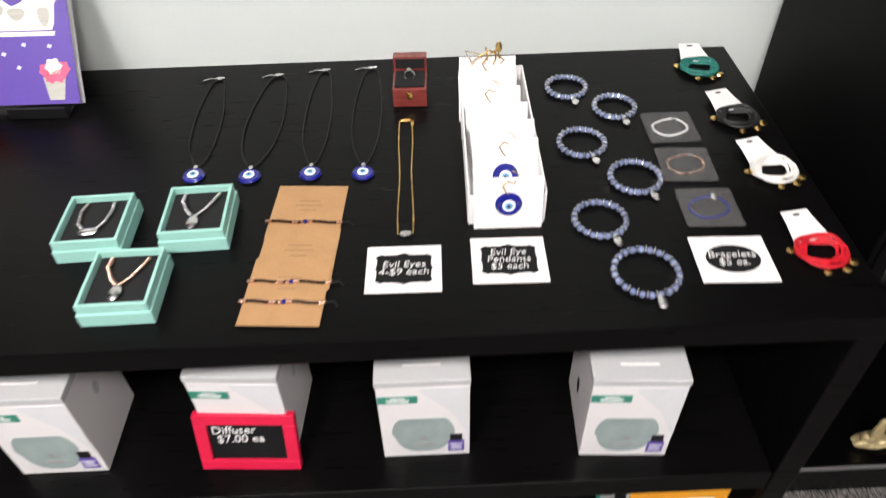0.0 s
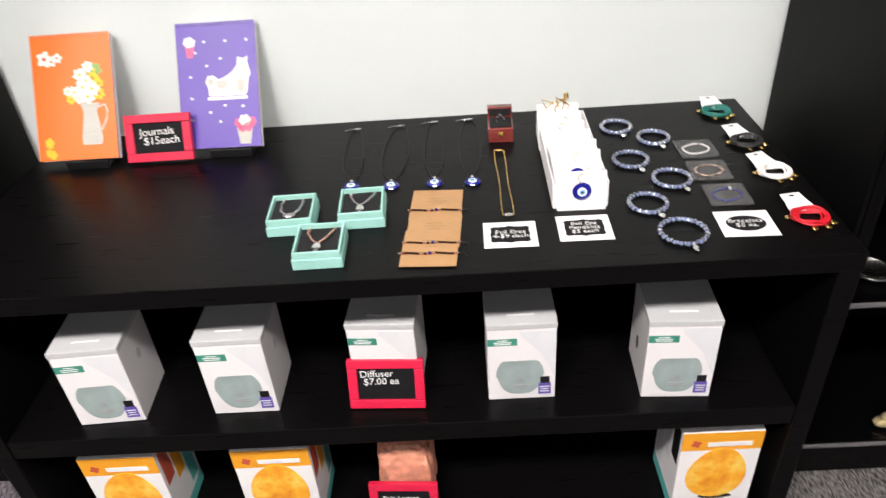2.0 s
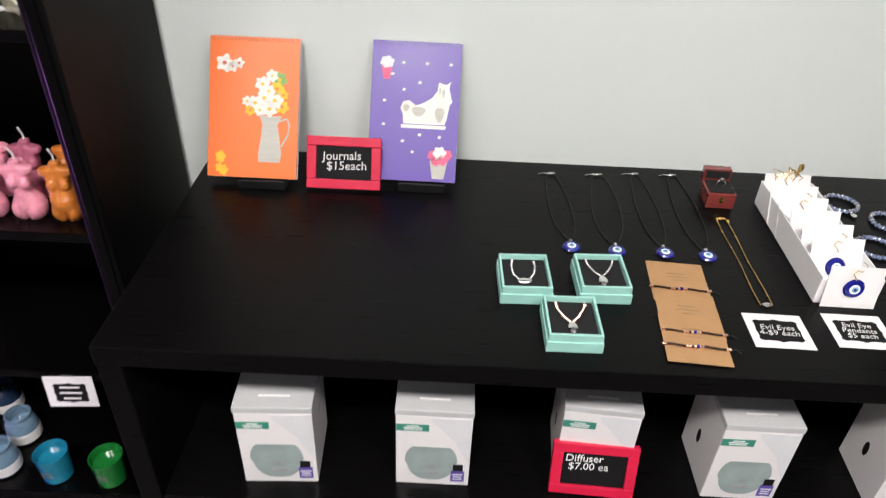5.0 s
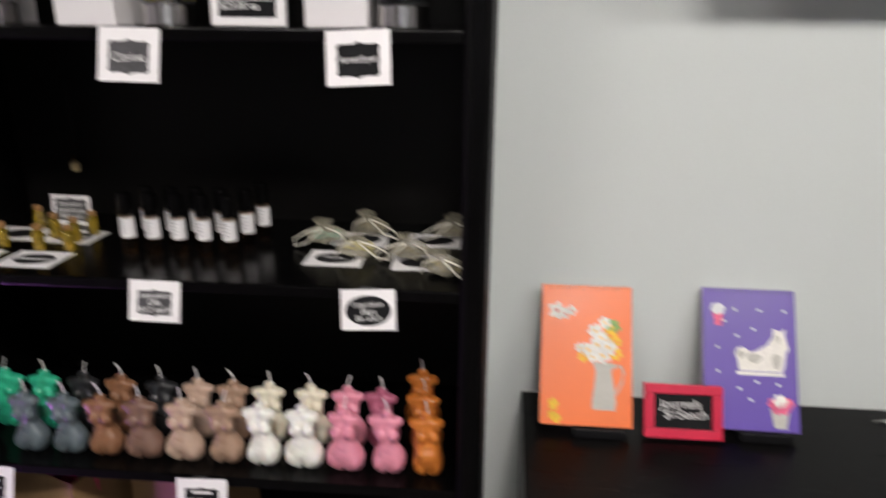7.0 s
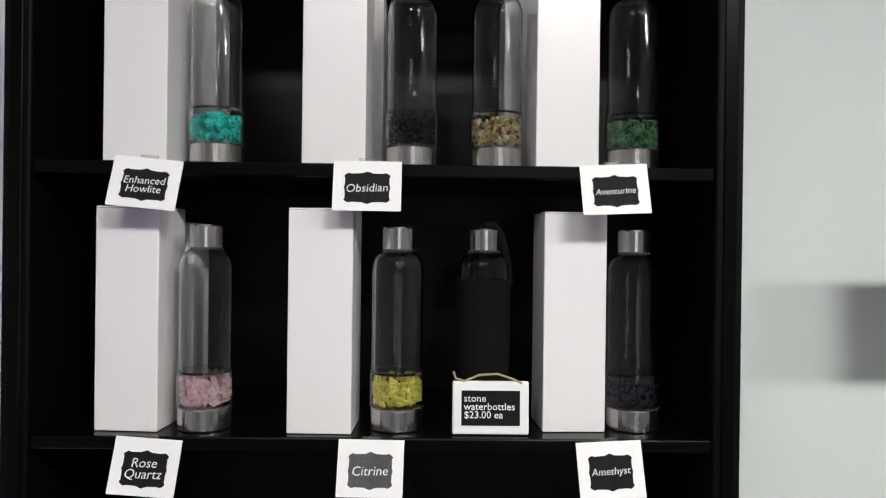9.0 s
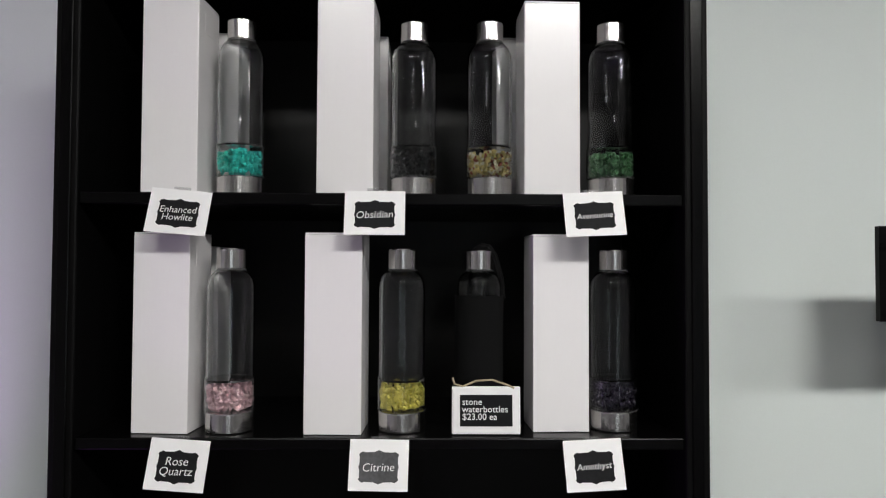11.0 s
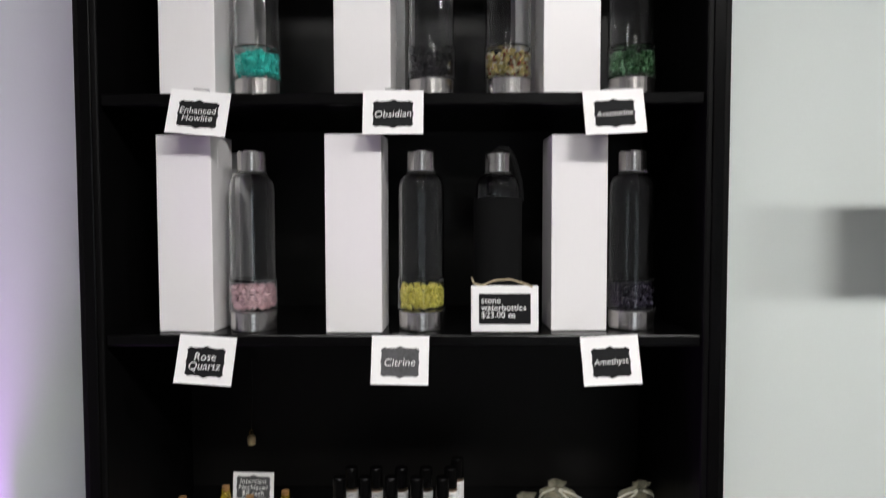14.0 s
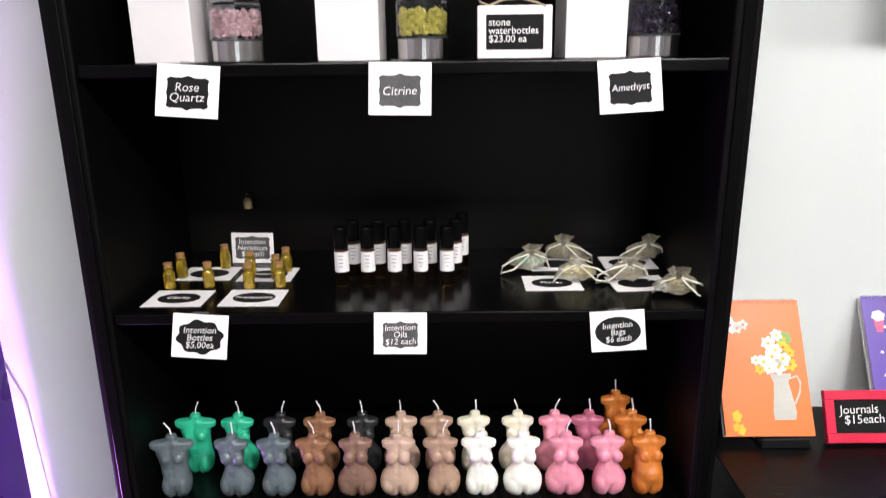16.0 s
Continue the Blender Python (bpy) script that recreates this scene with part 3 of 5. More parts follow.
def stone_bottle(x, y, z, colours, label, sleeve=False, n=330):
    b = thing("water_bottle", label, "water bottle", "stone water bottles")
    part("glass", lathe(GLASS_SHELL, 40), GLASS, b, "", True)
    part("base_cup", lathe([(0.0, 0.0005), (0.0335, 0.0005), (0.0345, 0.002), (0.0345, 0.028), (0.0335, 0.0295), (0.0, 0.0295)], 40), STEEL, b, "brushed steel base")
    part("base_ring", lathe([(0.0372, 0.0299), (0.0374, 0.0305), (0.0372, 0.0312), (0.03, 0.0313), (0.03, 0.0299)], 40, None, (0, 0, 0), False), FILM, b, "clear seal ring", True)
    part("cap", lathe([(0.0, 0.2405), (0.0212, 0.2405), (0.0212, 0.268), (0.0203, 0.27), (0.0, 0.27)], 36), STEEL, b, "brushed steel screw cap")
    part("cap_ring", lathe([(0.0222, 0.2375), (0.0225, 0.239), (0.0222, 0.2402), (0.0196, 0.2402), (0.0196, 0.2375)], 36), FILM, b, "", True)
    if sleeve:
        part("sleeve", lathe([(0.0375, 0.0005), (0.0378, 0.2), (0.036, 0.2), (0.036, 0.002)], 36, None, (0, 0, 0), False), NEOPRENE, b, "black fabric sleeve", True)
        strap = [(0.036, -0.002, 0.195), (0.033, -0.003, 0.225), (0.023, -0.005, 0.262), (0.014, -0.006, 0.274), (0.004, 0.0, 0.277), (-0.004, 0.012, 0.272), (-0.01, 0.025, 0.25), (-0.014, 0.034, 0.2)]
        part("strap", tube(strap, 0.0055, None, 8), NEOPRENE, b, "black carrying loop over the cap", True)
        return finish(b, pose(x, y, z) @ Matrix.Scale(1.025, 4))
    part("stone_cup", lathe(CUP_SHELL, 40, None, (0, 0, 0), False), GLASS, b, "", True)
    for k, m in enumerate(colours):
        bm = bmesh.new()
        for i in range(n // len(colours)):
            a, q = random.uniform(0, 6.283), 0.0315 * math.sqrt(random.uniform(0.5, 1))
            s = random.uniform(0.0034, 0.0052)
            c = bmesh.new()
            bmesh.ops.create_icosphere(c, subdivisions=1, radius=1)
            for v in c.verts:
                v.co *= random.uniform(0.75, 1.15)
            join(bm, c, Matrix.Translation((q * math.cos(a), q * math.sin(a), random.uniform(0.036, 0.067))) @ Euler([random.uniform(0, 6) for _ in range(3)]).to_matrix().to_4x4() @ Matrix.Diagonal((s * 1.2, s, s * 0.7, 1)))
        p = part("stone_chips", bm, m, b)
        p["kind"] = "stuff"
    return finish(b, pose(x, y, z) @ Matrix.Scale(1.025, 4))


def stone(name, colour, vary=0.3):
    return material(name, colour, 0.3, 0, vary, 60, 0.1, 150, 0.3)


TURQ, OBS, CIT, AVE = stone("turquoise_stone", (0.05, 0.74, 0.64), 0.3), stone("obsidian_stone", (0.012, 0.012, 0.014)), stone("citrine_stone", (0.86, 0.74, 0.16), 0.2), stone("aventurine_stone", (0.09, 0.22, 0.1), 0.5)
ROSE, AME, RUST, SAND = stone("rose_quartz_stone", (0.97, 0.64, 0.68), 0.1), stone("amethyst_stone", (0.03, 0.02, 0.045), 0.6), stone("red_jasper_stone", (0.35, 0.1, 0.05)), stone("sand_stone", (0.6, 0.5, 0.2), 0.5)
IVORY = stone("ivory_stone", (0.72, 0.68, 0.5), 0.3)
L = "clear glass water bottle filled with %s chips"
stone_bottle(-1.813, 1.04, ZU, [TURQ], L % "turquoise stone")
stone_bottle(-1.541, 1.045, ZU, [OBS], L % "black obsidian")
stone_bottle(-1.422, 1.04, ZU, [SAND, IVORY, RUST, SAND], L % "mixed yellow and red stone")
stone_bottle(-1.23, 1.04, ZU, [AVE], L % "green aventurine")
stone_bottle(-1.819, 1.02, ZM, [ROSE], L % "pink rose quartz")
stone_bottle(-1.557, 1.025, ZM, [CIT], L % "yellow citrine")
stone_bottle(-1.436, 1.06, ZM, [], "glass water bottle in a black fabric sleeve", True)
stone_bottle(-1.228, 1.035, ZM, [AME], L % "dark amethyst")


# ---- intention shelf ----
def vial(x, y, z, turn):
    v = thing("corked_vial", "tiny glass vial of amber oil and herbs with a cork", "vial", "corked vials")
    part("glass", lathe([(0.0, 0.0005), (0.0088, 0.0005), (0.0095, 0.002), (0.0095, 0.025), (0.0085, 0.029), (0.006, 0.0315), (0.006, 0.033), (0.0, 0.033)], 20), AMBERGLASS, v, "", True)
    part("lip", lathe([(0.006, 0.0331), (0.0085, 0.0335), (0.0085, 0.0352), (0.006, 0.0355)], 18), AMBERGLASS, v)
    part("cork", lathe([(0.0, 0.0357), (0.0062, 0.0357), (0.0072, 0.043), (0.0, 0.0432)], 16), CORKM, v)
    finish(v, pose(x, y, z, 0, 0, turn))


def flat_card(text, x, y, z, turn, w=0.094, d=0.075, label="white card with a black oval label, lying flat", style="oval", size=0.014):
    c = thing("label_card", label, "label card", "flat label cards")
    part("card", block(-w / 2, w / 2, -d / 2, d / 2, 0, 0.0006), CARD, c)
    o = oval(0, 0, w * 0.36, d * 0.3, 36) if style == "oval" else plaque(0, 0, w * 0.76, d * 0.68)
    q = part("plaque", prism(o, -0.0004, 0), CHALK, c)
    q.matrix_basis = pose(0, 0, 0.0007, -90, 0, 0)
    if text:
        wr = writing(text, size, 0, 0, 0, c, None, 0, 0.12, -0.006, w * (0.62 if style == "oval" else 0.66), d * 0.46)
        wr.matrix_basis = pose(0, 0, 0.0013)
    finish(c, pose(x, y, z, 0, 0, turn))


flat_card("Clarity", -1.953, 1.036, ZN + 0.0005, -1)
flat_card("Protection", -1.833, 1.036, ZN + 0.0005, -1)
flat_card("", -1.945, 1.163, ZN + 0.0005, -1)
flat_card("Happiness", -1.839, 1.155, ZN + 0.0005, -1)
for x, y in ((-1.985, 1.085), (-1.985, 1.142), (-1.921, 1.088), (-1.925, 1.194), (-1.852, 1.08), (-1.868, 1.15), (-1.802, 1.084), (-1.81, 1.172), (-1.818, 1.128)):
    vial(x, y, ZN + 0.0018, random.uniform(0, 90))


def necklace_card():
    c = thing("necklace_card", "white upright price card for necklaces leaning on the shelf back", "price card")
    part("card", block(-0.039, 0.039, 0, 0.0008, 0, 0.056), CARD, c)
    part("plaque", prism(plaque(0, 0.028, 0.066, 0.046), -0.0005, 0), CHALKGREY, c)
    writing("Intention\nNecklaces\n$8 each", 0.0138, 0, 0.028, -0.0008, c, None, 0, 0.1, -0.012, 0.058, 0.036)
    part("prop", block(-0.01, 0.01, 0.001, 0.02, 0, 0.001), CARD, c)
    finish(c, pose(-1.884, 1.225, ZN + 0.001, -6, 0, -3))
    d = thing("vial_pendant", "small bottle pendant hanging at the bookcase back", "pendant")
    part("vial", lathe([(0.0, 0), (0.008, 0.002), (0.0085, 0.016), (0.004, 0.022), (0.0, 0.022)], 14), BRONZE, d, "", True)
    part("bail", tube([(0.004 * math.cos(a), 0, 0.026 + 0.004 * math.sin(a)) for a in (k * 0.785 for k in range(8))], 0.0008, None, 5, True), GOLD, d)
    part("cord", tube([(0, 0.001, 0.028), (0.003, 0.004, 0.1), (0.001, 0.006, 0.17)], 0.0007, None, 5), CORD, d)
    finish(d, pose(-1.905, BY1 - 0.03, 1.20))


necklace_card()


def roller(x, y, z):
    v = thing("oil_roller", "slim dark glass oil roller with black cap and white label", "oil bottle", "oil rollers")
    part("bottle", lathe([(0.0, 0.0005), (0.0105, 0.0005), (0.0115, 0.002), (0.0115, 0.064), (0.009, 0.067), (0.0, 0.067)], 22), GLASSB, v, "", True)
    part("label", lathe([(0.0117, 0.028), (0.0119, 0.0282), (0.0119, 0.0618), (0.0117, 0.062)], 22), CARD, v, "white paper label")
    bars([0.9, 0.7, 0.8, 0.5], 0, 0.047, 0.01, 0.006, 0.0012, -0.0121, v, GREYINK)
    part("cap", lathe([(0.0, 0.0673), (0.0112, 0.0673), (0.0112, 0.1), (0.0098, 0.102), (0.0, 0.102)], 22), BLACKV, v, "black cap")
    finish(v, pose(x, y, z))


for x in (-1.699, -1.656, -1.612, -1.569, -1.526):
    roller(x, 1.09, ZN)
    roller(x + 0.014, 1.135, ZN)


roller(-1.5, 1.182, ZN)


def organza_bag(x, y, z, turn, fill, k):
    g = thing("organza_bag", "small ivory gauze drawstring bag of dried herbs", "gift bag", "gauze herb bags")
    bm = bmesh.new()
    rings, seg = [], 20
    for t, rx, ry in ((0, 0.029, 0.006), (0.006, 0.033, 0.014), (0.018, 0.03, 0.013), (0.03, 0.018, 0.009), (0.037, 0.006, 0.005), (0.044, 0.012, 0.007), (0.053, 0.017, 0.006)):
        rings.append([bm.verts.new((rx * (1 + 0.14 * math.sin(5 * a + k)) * math.cos(a), ry * (1 + 0.2 * math.sin(7 * a + k)) * math.sin(a), t + 0.002 * math.sin(4 * a + k))) for a in (2 * math.pi * i / seg for i in range(seg))])
    for a, c in zip(rings, rings[1:]):
        for i in range(seg):
            bm.faces.new((a[i], a[(i + 1) % seg], c[(i + 1) % seg], c[i]))
    bm.faces.new(rings[0][::-1])
    part("pouch", bm, GAUZE, g, "", True)
    hb = bmesh.new()
    for i in range(34):
        ball(random.uniform(-0.024, 0.024), random.uniform(-0.007, 0.007), random.uniform(0.004, 0.02), random.uniform(0.002, 0.004), 0.002, random.uniform(0.0015, 0.003), hb, 1)
    part("herbs", hb, fill, g)
    s = 1 if k % 2 else -1
    rb = bmesh.new()
    tube([(0.004 * s, -0.004, 0.037), (0.03 * s, -0.012, 0.036), (0.05 * s, -0.016, 0.022), (0.052 * s, -0.02, 0.006), (0.03 * s, -0.02, 0.016), (0.004 * s, -0.006, 0.036)], 0.0016, rb)
    tube([(-0.004 * s, -0.004, 0.037), (-0.025 * s, -0.01, 0.03), (-0.036 * s, -0.012, 0.004)], 0.0015, rb)
    part("ribbon", rb, RIBBON, g, "ivory satin drawstring", True)
    finish(g, pose(x, y, z, 38, 0, turn))


flat_card("Money", -1.352, 1.095, ZN + 0.0005, 0)
flat_card("", -1.21, 1.09, ZN + 0.0005, 4)
flat_card("", -1.2, 1.205, ZN + 0.0005, 0)
flat_card("", -1.33, 1.2, ZN + 0.0005, 0)
MINT = stone("mint_stone", (0.1, 0.5, 0.36))
for i, (x, y, tn, f) in enumerate(((-1.385, 1.165, 8, MINT), (-1.313, 1.225, -10, HERBS), (-1.17, 1.22, 6, HERBS), (-1.315, 1.1, 4, CIT), (-1.228, 1.1, -4, HERBS), (-1.167, 1.03, -12, SAND))):
    organza_bag(x, y, ZN + 0.012, tn, f, i)


# ---- torso-shaped candles ----
def torso_mesh(name, shoulders, bust, waist, hips, belly, sway):
    """A plain carved torso shape: lofted rings with swellings and creases, fused into one smooth skin."""
    rings = [(0, hips * 0.8, 0.0155), (0.006, hips * 0.93, 0.019), (0.016, hips, 0.0212), (0.026, hips * 1.0, 0.021), (0.035, hips * 0.9, 0.0192), (0.044, (hips + waist * 2) / 3, 0.0162), (0.052, waist, 0.0142), (0.06, waist * 1.04, 0.0142),
             (0.068, shoulders * 0.72, 0.015), (0.078, shoulders * 0.78, 0.0152), (0.084, shoulders * 0.82, 0.0138), (0.0875, shoulders * 1.08, 0.0122), (0.0955, shoulders * 1.1, 0.0112), (0.0975, shoulders * 1.0, 0.0102), (0.0995, shoulders * 0.55, 0.0092), (0.1015, 0.0098, 0.0085), (0.1085, 0.0088, 0.008), (0.1105, 0.0072, 0.0068)]
    bm, seg, loops = bmesh.new(), 48, []
    for z, rx, ry in rings:
        loop = []
        for i in range(seg):
            a = 2 * math.pi * i / seg
            c, q = math.cos(a), math.sin(a)
            x, y = rx * math.copysign(abs(c) ** 0.82, c), ry * math.copysign(abs(q) ** 0.82, q)
            near = math.exp(-(x / 0.0032) ** 2)
            cleft = 0.0095 * max(0.0, 1 - z / 0.026) * near + 0.003 * math.exp(-((z - 0.075) / 0.024) ** 2) * near
            y += cleft if y < 0 else -cleft
            y -= 0.006 * (belly - 0.85) * math.exp(-((z - 0.042) / 0.014) ** 2) * max(0.0, -q) * 2
            loop.append(bm.verts.new((x + sway * (math.sin(z * 58) * 0.9 - 0.4), y, z)))
        loops.append(loop)
    for r, t in zip(loops, loops[1:]):
        for i in range(seg):
            bm.faces.new((r[i], r[(i + 1) % seg], t[(i + 1) % seg], t[i]))
    bm.faces.new(loops[0][::-1])
    bm.faces.new(loops[-1])
    for q in (-1, 1):
        ball(q * 0.0104, -0.0118, 0.0705, 0.0086 * bust, 0.0072 * bust, 0.0098 * bust, bm, 3)
        ball(q * hips * 0.52, -0.006, 0.019, hips * 0.44, 0.0165, 0.019, bm, 3)
    ball(0, -0.0085 * belly, 0.04, waist * 0.74, 0.0085, 0.0125, bm, 3)
    me = bpy.data.meshes.new(name)
    bm.to_mesh(me)
    bm.free()
    ob = bpy.data.objects.new("tmp", me)
    scene.collection.objects.link(ob)
    r = ob.modifiers.new("fuse", "REMESH")
    r.mode, r.voxel_size = "VOXEL", 0.0012
    sm = ob.modifiers.new("soften", "SMOOTH")
    sm.factor, sm.iterations = 0.5, 2
    out = bpy.data.meshes.new_from_object(ob.evaluated_get(bpy.context.evaluated_depsgraph_get()))
    bpy.data.objects.remove(ob)
    out.name = name
    low = min(v.co.z for v in out.vertices)
    for v in out.vertices:
        v.co.z -= low
    for p in out.polygons:
        p.use_smooth = True
    return out


SHAPES = {"broad": (0.0335, 0.85, 0.0225, 0.024, 0.8, 0.0015), "slim": (0.0265, 1.08, 0.0152, 0.0272, 0.85, 0.004), "full": (0.0258, 1.2, 0.0175, 0.0325, 1.05, 0.0), "round": (0.0262, 1.05, 0.0215, 0.0252, 1.6, 0.002)}
TORSO = {k: torso_mesh("body", *v) for k, v in SHAPES.items()}
WAXES = {k: (material("wax_" + k, c, 0.3, 0, 0.14, 30, 0.04, 120, 0.15, (1, 1, 1), 0.08, 0.5, 0.15), lab) for k, (c, lab) in {
    "grey": ((0.1, 0.13, 0.145), "slate grey"), "green": ((0.02, 0.42, 0.24), "jade green"), "black": ((0.02, 0.021, 0.023), "charcoal black"),
    "brown": ((0.24, 0.115, 0.06), "caramel brown"), "mocha": ((0.2, 0.115, 0.085), "mocha brown"), "beige": ((0.48, 0.34, 0.26), "beige"), "tan": ((0.36, 0.235, 0.165), "tan"),
    "ivory": ((0.74, 0.7, 0.56), "ivory"), "white": ((0.82, 0.82, 0.76), "white"), "pink": ((0.72, 0.27, 0.36), "pink"), "mauve": ((0.4, 0.11, 0.18), "mauve"), "orange": ((0.55, 0.17, 0.03), "burnt orange")}.items()}


def candle(x, y, wax, shape, k=1.0, turn=0.0):
    m, lab = WAXES[wax]
    c = thing("candle", lab + " wax candle moulded as a plain torso", "candle", "torso candles")
    me = TORSO[shape].copy()
    me.materials.clear()
    me.materials.append(m)
    shared("body", me, c, Matrix.Scale(k, 4))
    a = random.uniform(-1, 1)
    part("wick", tube([(0, 0, 0.107 * k), (0.002 * a, 0, 0.12 * k), (0.01 * a, -0.003, 0.134 * k)], 0.0014, None, 6), CARD, c, "white cotton wick")
    finish(c, pose(x, y, ZC + 0.0004, 0, 0, turn))


FRONT = [(-1.988, "grey", "broad"), (-1.886, "grey", "slim"), (-1.815, "grey", "slim"), (-1.75, "brown", "slim"), (-1.682, "mocha", "full"), (-1.61, "beige", "full"), (-1.536, "tan", "slim"), (-1.472, "white", "slim"), (-1.402, "white", "full"), (-1.331, "pink", "full"), (-1.258, "pink", "slim"), (-1.192, "orange", "round")]
for x, w, s in FRONT:
    candle(x, 1.022, w, s, 1.0, random.uniform(-6, 6))
BACK = [(-1.972, "green", "broad"), (-1.895, "green", "slim"), (-1.82, "black", "slim"), (-1.75, "brown", "slim"), (-1.678, "black", "full"), (-1.61, "beige", "full"), (-1.543, "tan", "slim"), (-1.478, "ivory", "slim"), (-1.405, "ivory", "full"), (-1.34, "pink", "full"), (-1.278, "mauve", "slim"), (-1.203, "orange", "slim")]
for x, w, s in BACK:
    candle(x, 1.092, w, s, 1.0, random.uniform(-6, 6))
candle(-1.217, 1.165, "orange", "full", 1.0, 4)

# ---- lower shelves of the tall bookcase ----
def paper_bag(x, turn, papers, label):
    g = thing("paper_bag", label, "gift bag", "paper gift bags")
    b = bmesh.new()
    w, d, h = 0.1, 0.075, 0.245
    lo = [b.verts.new(p) for p in ((-w, -d, 0.0005), (w, -d, 0.0005), (w, d, 0.0005), (-w, d, 0.0005))]
    mi = [b.verts.new(p) for p in ((-w * 0.98, -d * 1.02, h * 0.5), (w * 0.98, -d * 1.02, h * 0.5), (w * 0.9, d, h * 0.5), (-w * 0.9, d, h * 0.5))]
    hi = [b.verts.new(p) for p in ((-w, -d * 0.9, h), (w, -d * 0.9, h), (w * 0.97, d * 0.8, h), (-w * 0.97, d * 0.8, h))]
    b.faces.new(lo[::-1])
    for r, s in ((lo, mi), (mi, hi)):
        for i in range(4):
            b.faces.new((r[i], r[(i + 1) % 4], s[(i + 1) % 4], s[i]))
    part("bag", b, PAPERBAG, g)
    rnd = random.Random(7)
    for k, (mat, lab) in enumerate(papers):
        t = bmesh.new()
        for i in range(9):
            px, py = -0.085 + 0.17 * (k + rnd.random()) / len(papers), rnd.uniform(-0.045, 0.035)
            base = [t.verts.new((px + q * 0.02, py + rnd.uniform(-0.012, 0.012), 0.2)) for q in (-1, 1)]
            top = [t.verts.new((min(0.097, max(-0.097, px + q * rnd.uniform(0.012, 0.03))), py + rnd.uniform(-0.02, 0.02), rnd.uniform(0.27, 0.305))) for q in (1, 0, -1)]
            t.faces.new(base + top)
        part("tissue", t, mat, g, lab)
    finish(g, pose(x, 1.135, ZB, 0, 0, turn))


paper_bag(-1.655, -24, [(TISSUE, "crumpled yellow tissue paper")], "brown paper gift bag stuffed with yellow tissue")
paper_bag(-1.915, -20, [(CARD, "crumpled white tissue paper"), (PINKTISSUE, "crumpled pink tissue paper")], "brown paper gift bag with white and pink tissue")


def jar(x, y, glass, label, kind):
    j = thing("candle_jar", label, "candle", "glass jar candles")
    if kind == "jar":
        part("jar", lathe([(0.0, 0.0005), (0.03, 0.0005), (0.035, 0.005), (0.036, 0.05), (0.03, 0.066), (0.027, 0.07), (0.0275, 0.078), (0.026, 0.078), (0.0255, 0.068), (0.033, 0.05), (0.033, 0.042), (0.0, 0.042)], 30), glass, j, "", True)
        part("rim", lathe([(0.0277, 0.072), (0.0295, 0.0735), (0.0295, 0.08), (0.0277, 0.0812), (0.0262, 0.0812)], 30, None, (0, 0, 0), False), glass, j, "", True)
        part("paper_label", lathe([(0.0364, 0.008), (0.0372, 0.03), (0.0364, 0.036)], 30, None, (0, 0, 0), False), CARD, j, "white paper label")
        part("wick", tube([(0, 0, 0.042), (0.001, 0, 0.06), (0.003, 0, 0.07)], 0.001), CARD, j)
    else:
        part("glass", lathe([(0.0, 0.0005), (0.029, 0.0005), (0.032, 0.004), (0.0365, 0.08), (0.0352, 0.08), (0.033, 0.055), (0.0, 0.054)], 30), glass, j, "", True)
        part("wax", lathe([(0.0, 0.0545), (0.0325, 0.0548), (0.0325, 0.0575), (0.0, 0.0578)], 30), glass, j, "", True)
        part("label", block(-0.012, 0.012, -0.0362, -0.0352, 0.03, 0.05), FILM, j)
    finish(j, pose(x, y, ZJ))


def tint(name, c):
    return material(name, c, 0.07, 0, 0.2, 20, 0, 60, 0.7, (1, 1, 1), 0.02)


PUR, BLU, ICE, CYAN, GRN, YEL, NAVY = tint("purple_glass", (0.13, 0.03, 0.2)), tint("blue_glass", (0.06, 0.1, 0.33)), tint("ice_blue_glass", (0.16, 0.26, 0.36)), tint("cyan_glass", (0.01, 0.23, 0.36)), tint("green_glass", (0.01, 0.22, 0.04)), tint("yellow_glass", (0.5, 0.33, 0.03)), tint("navy_glass", (0.02, 0.04, 0.09))
for x, y, gl, col, kd in ((-1.79, 1.03, PUR, "purple", "jar"), (-1.668, 1.03, BLU, "blue", "jar"), (-1.544, 1.03, ICE, "pale blue", "jar"), (-1.797, 1.125, PUR, "purple", "jar"), (-1.678, 1.125, BLU, "blue", "jar"), (-1.545, 1.125, ICE, "pale blue", "jar"), (-1.635, 1.215, NAVY, "dark blue", "jar"), (-1.415, 1.02, CYAN, "turquoise", "cup"), (-1.288, 1.017, GRN, "green", "cup"), (-1.165, 1.015, YEL, "yellow", "cup"), (-1.915, 1.03, tint("red_glass", (0.35, 0.02, 0.02)), "red", "jar")):
    jar(x, y, gl, col + " glass candle jar on the lowest bookcase shelf", kd)

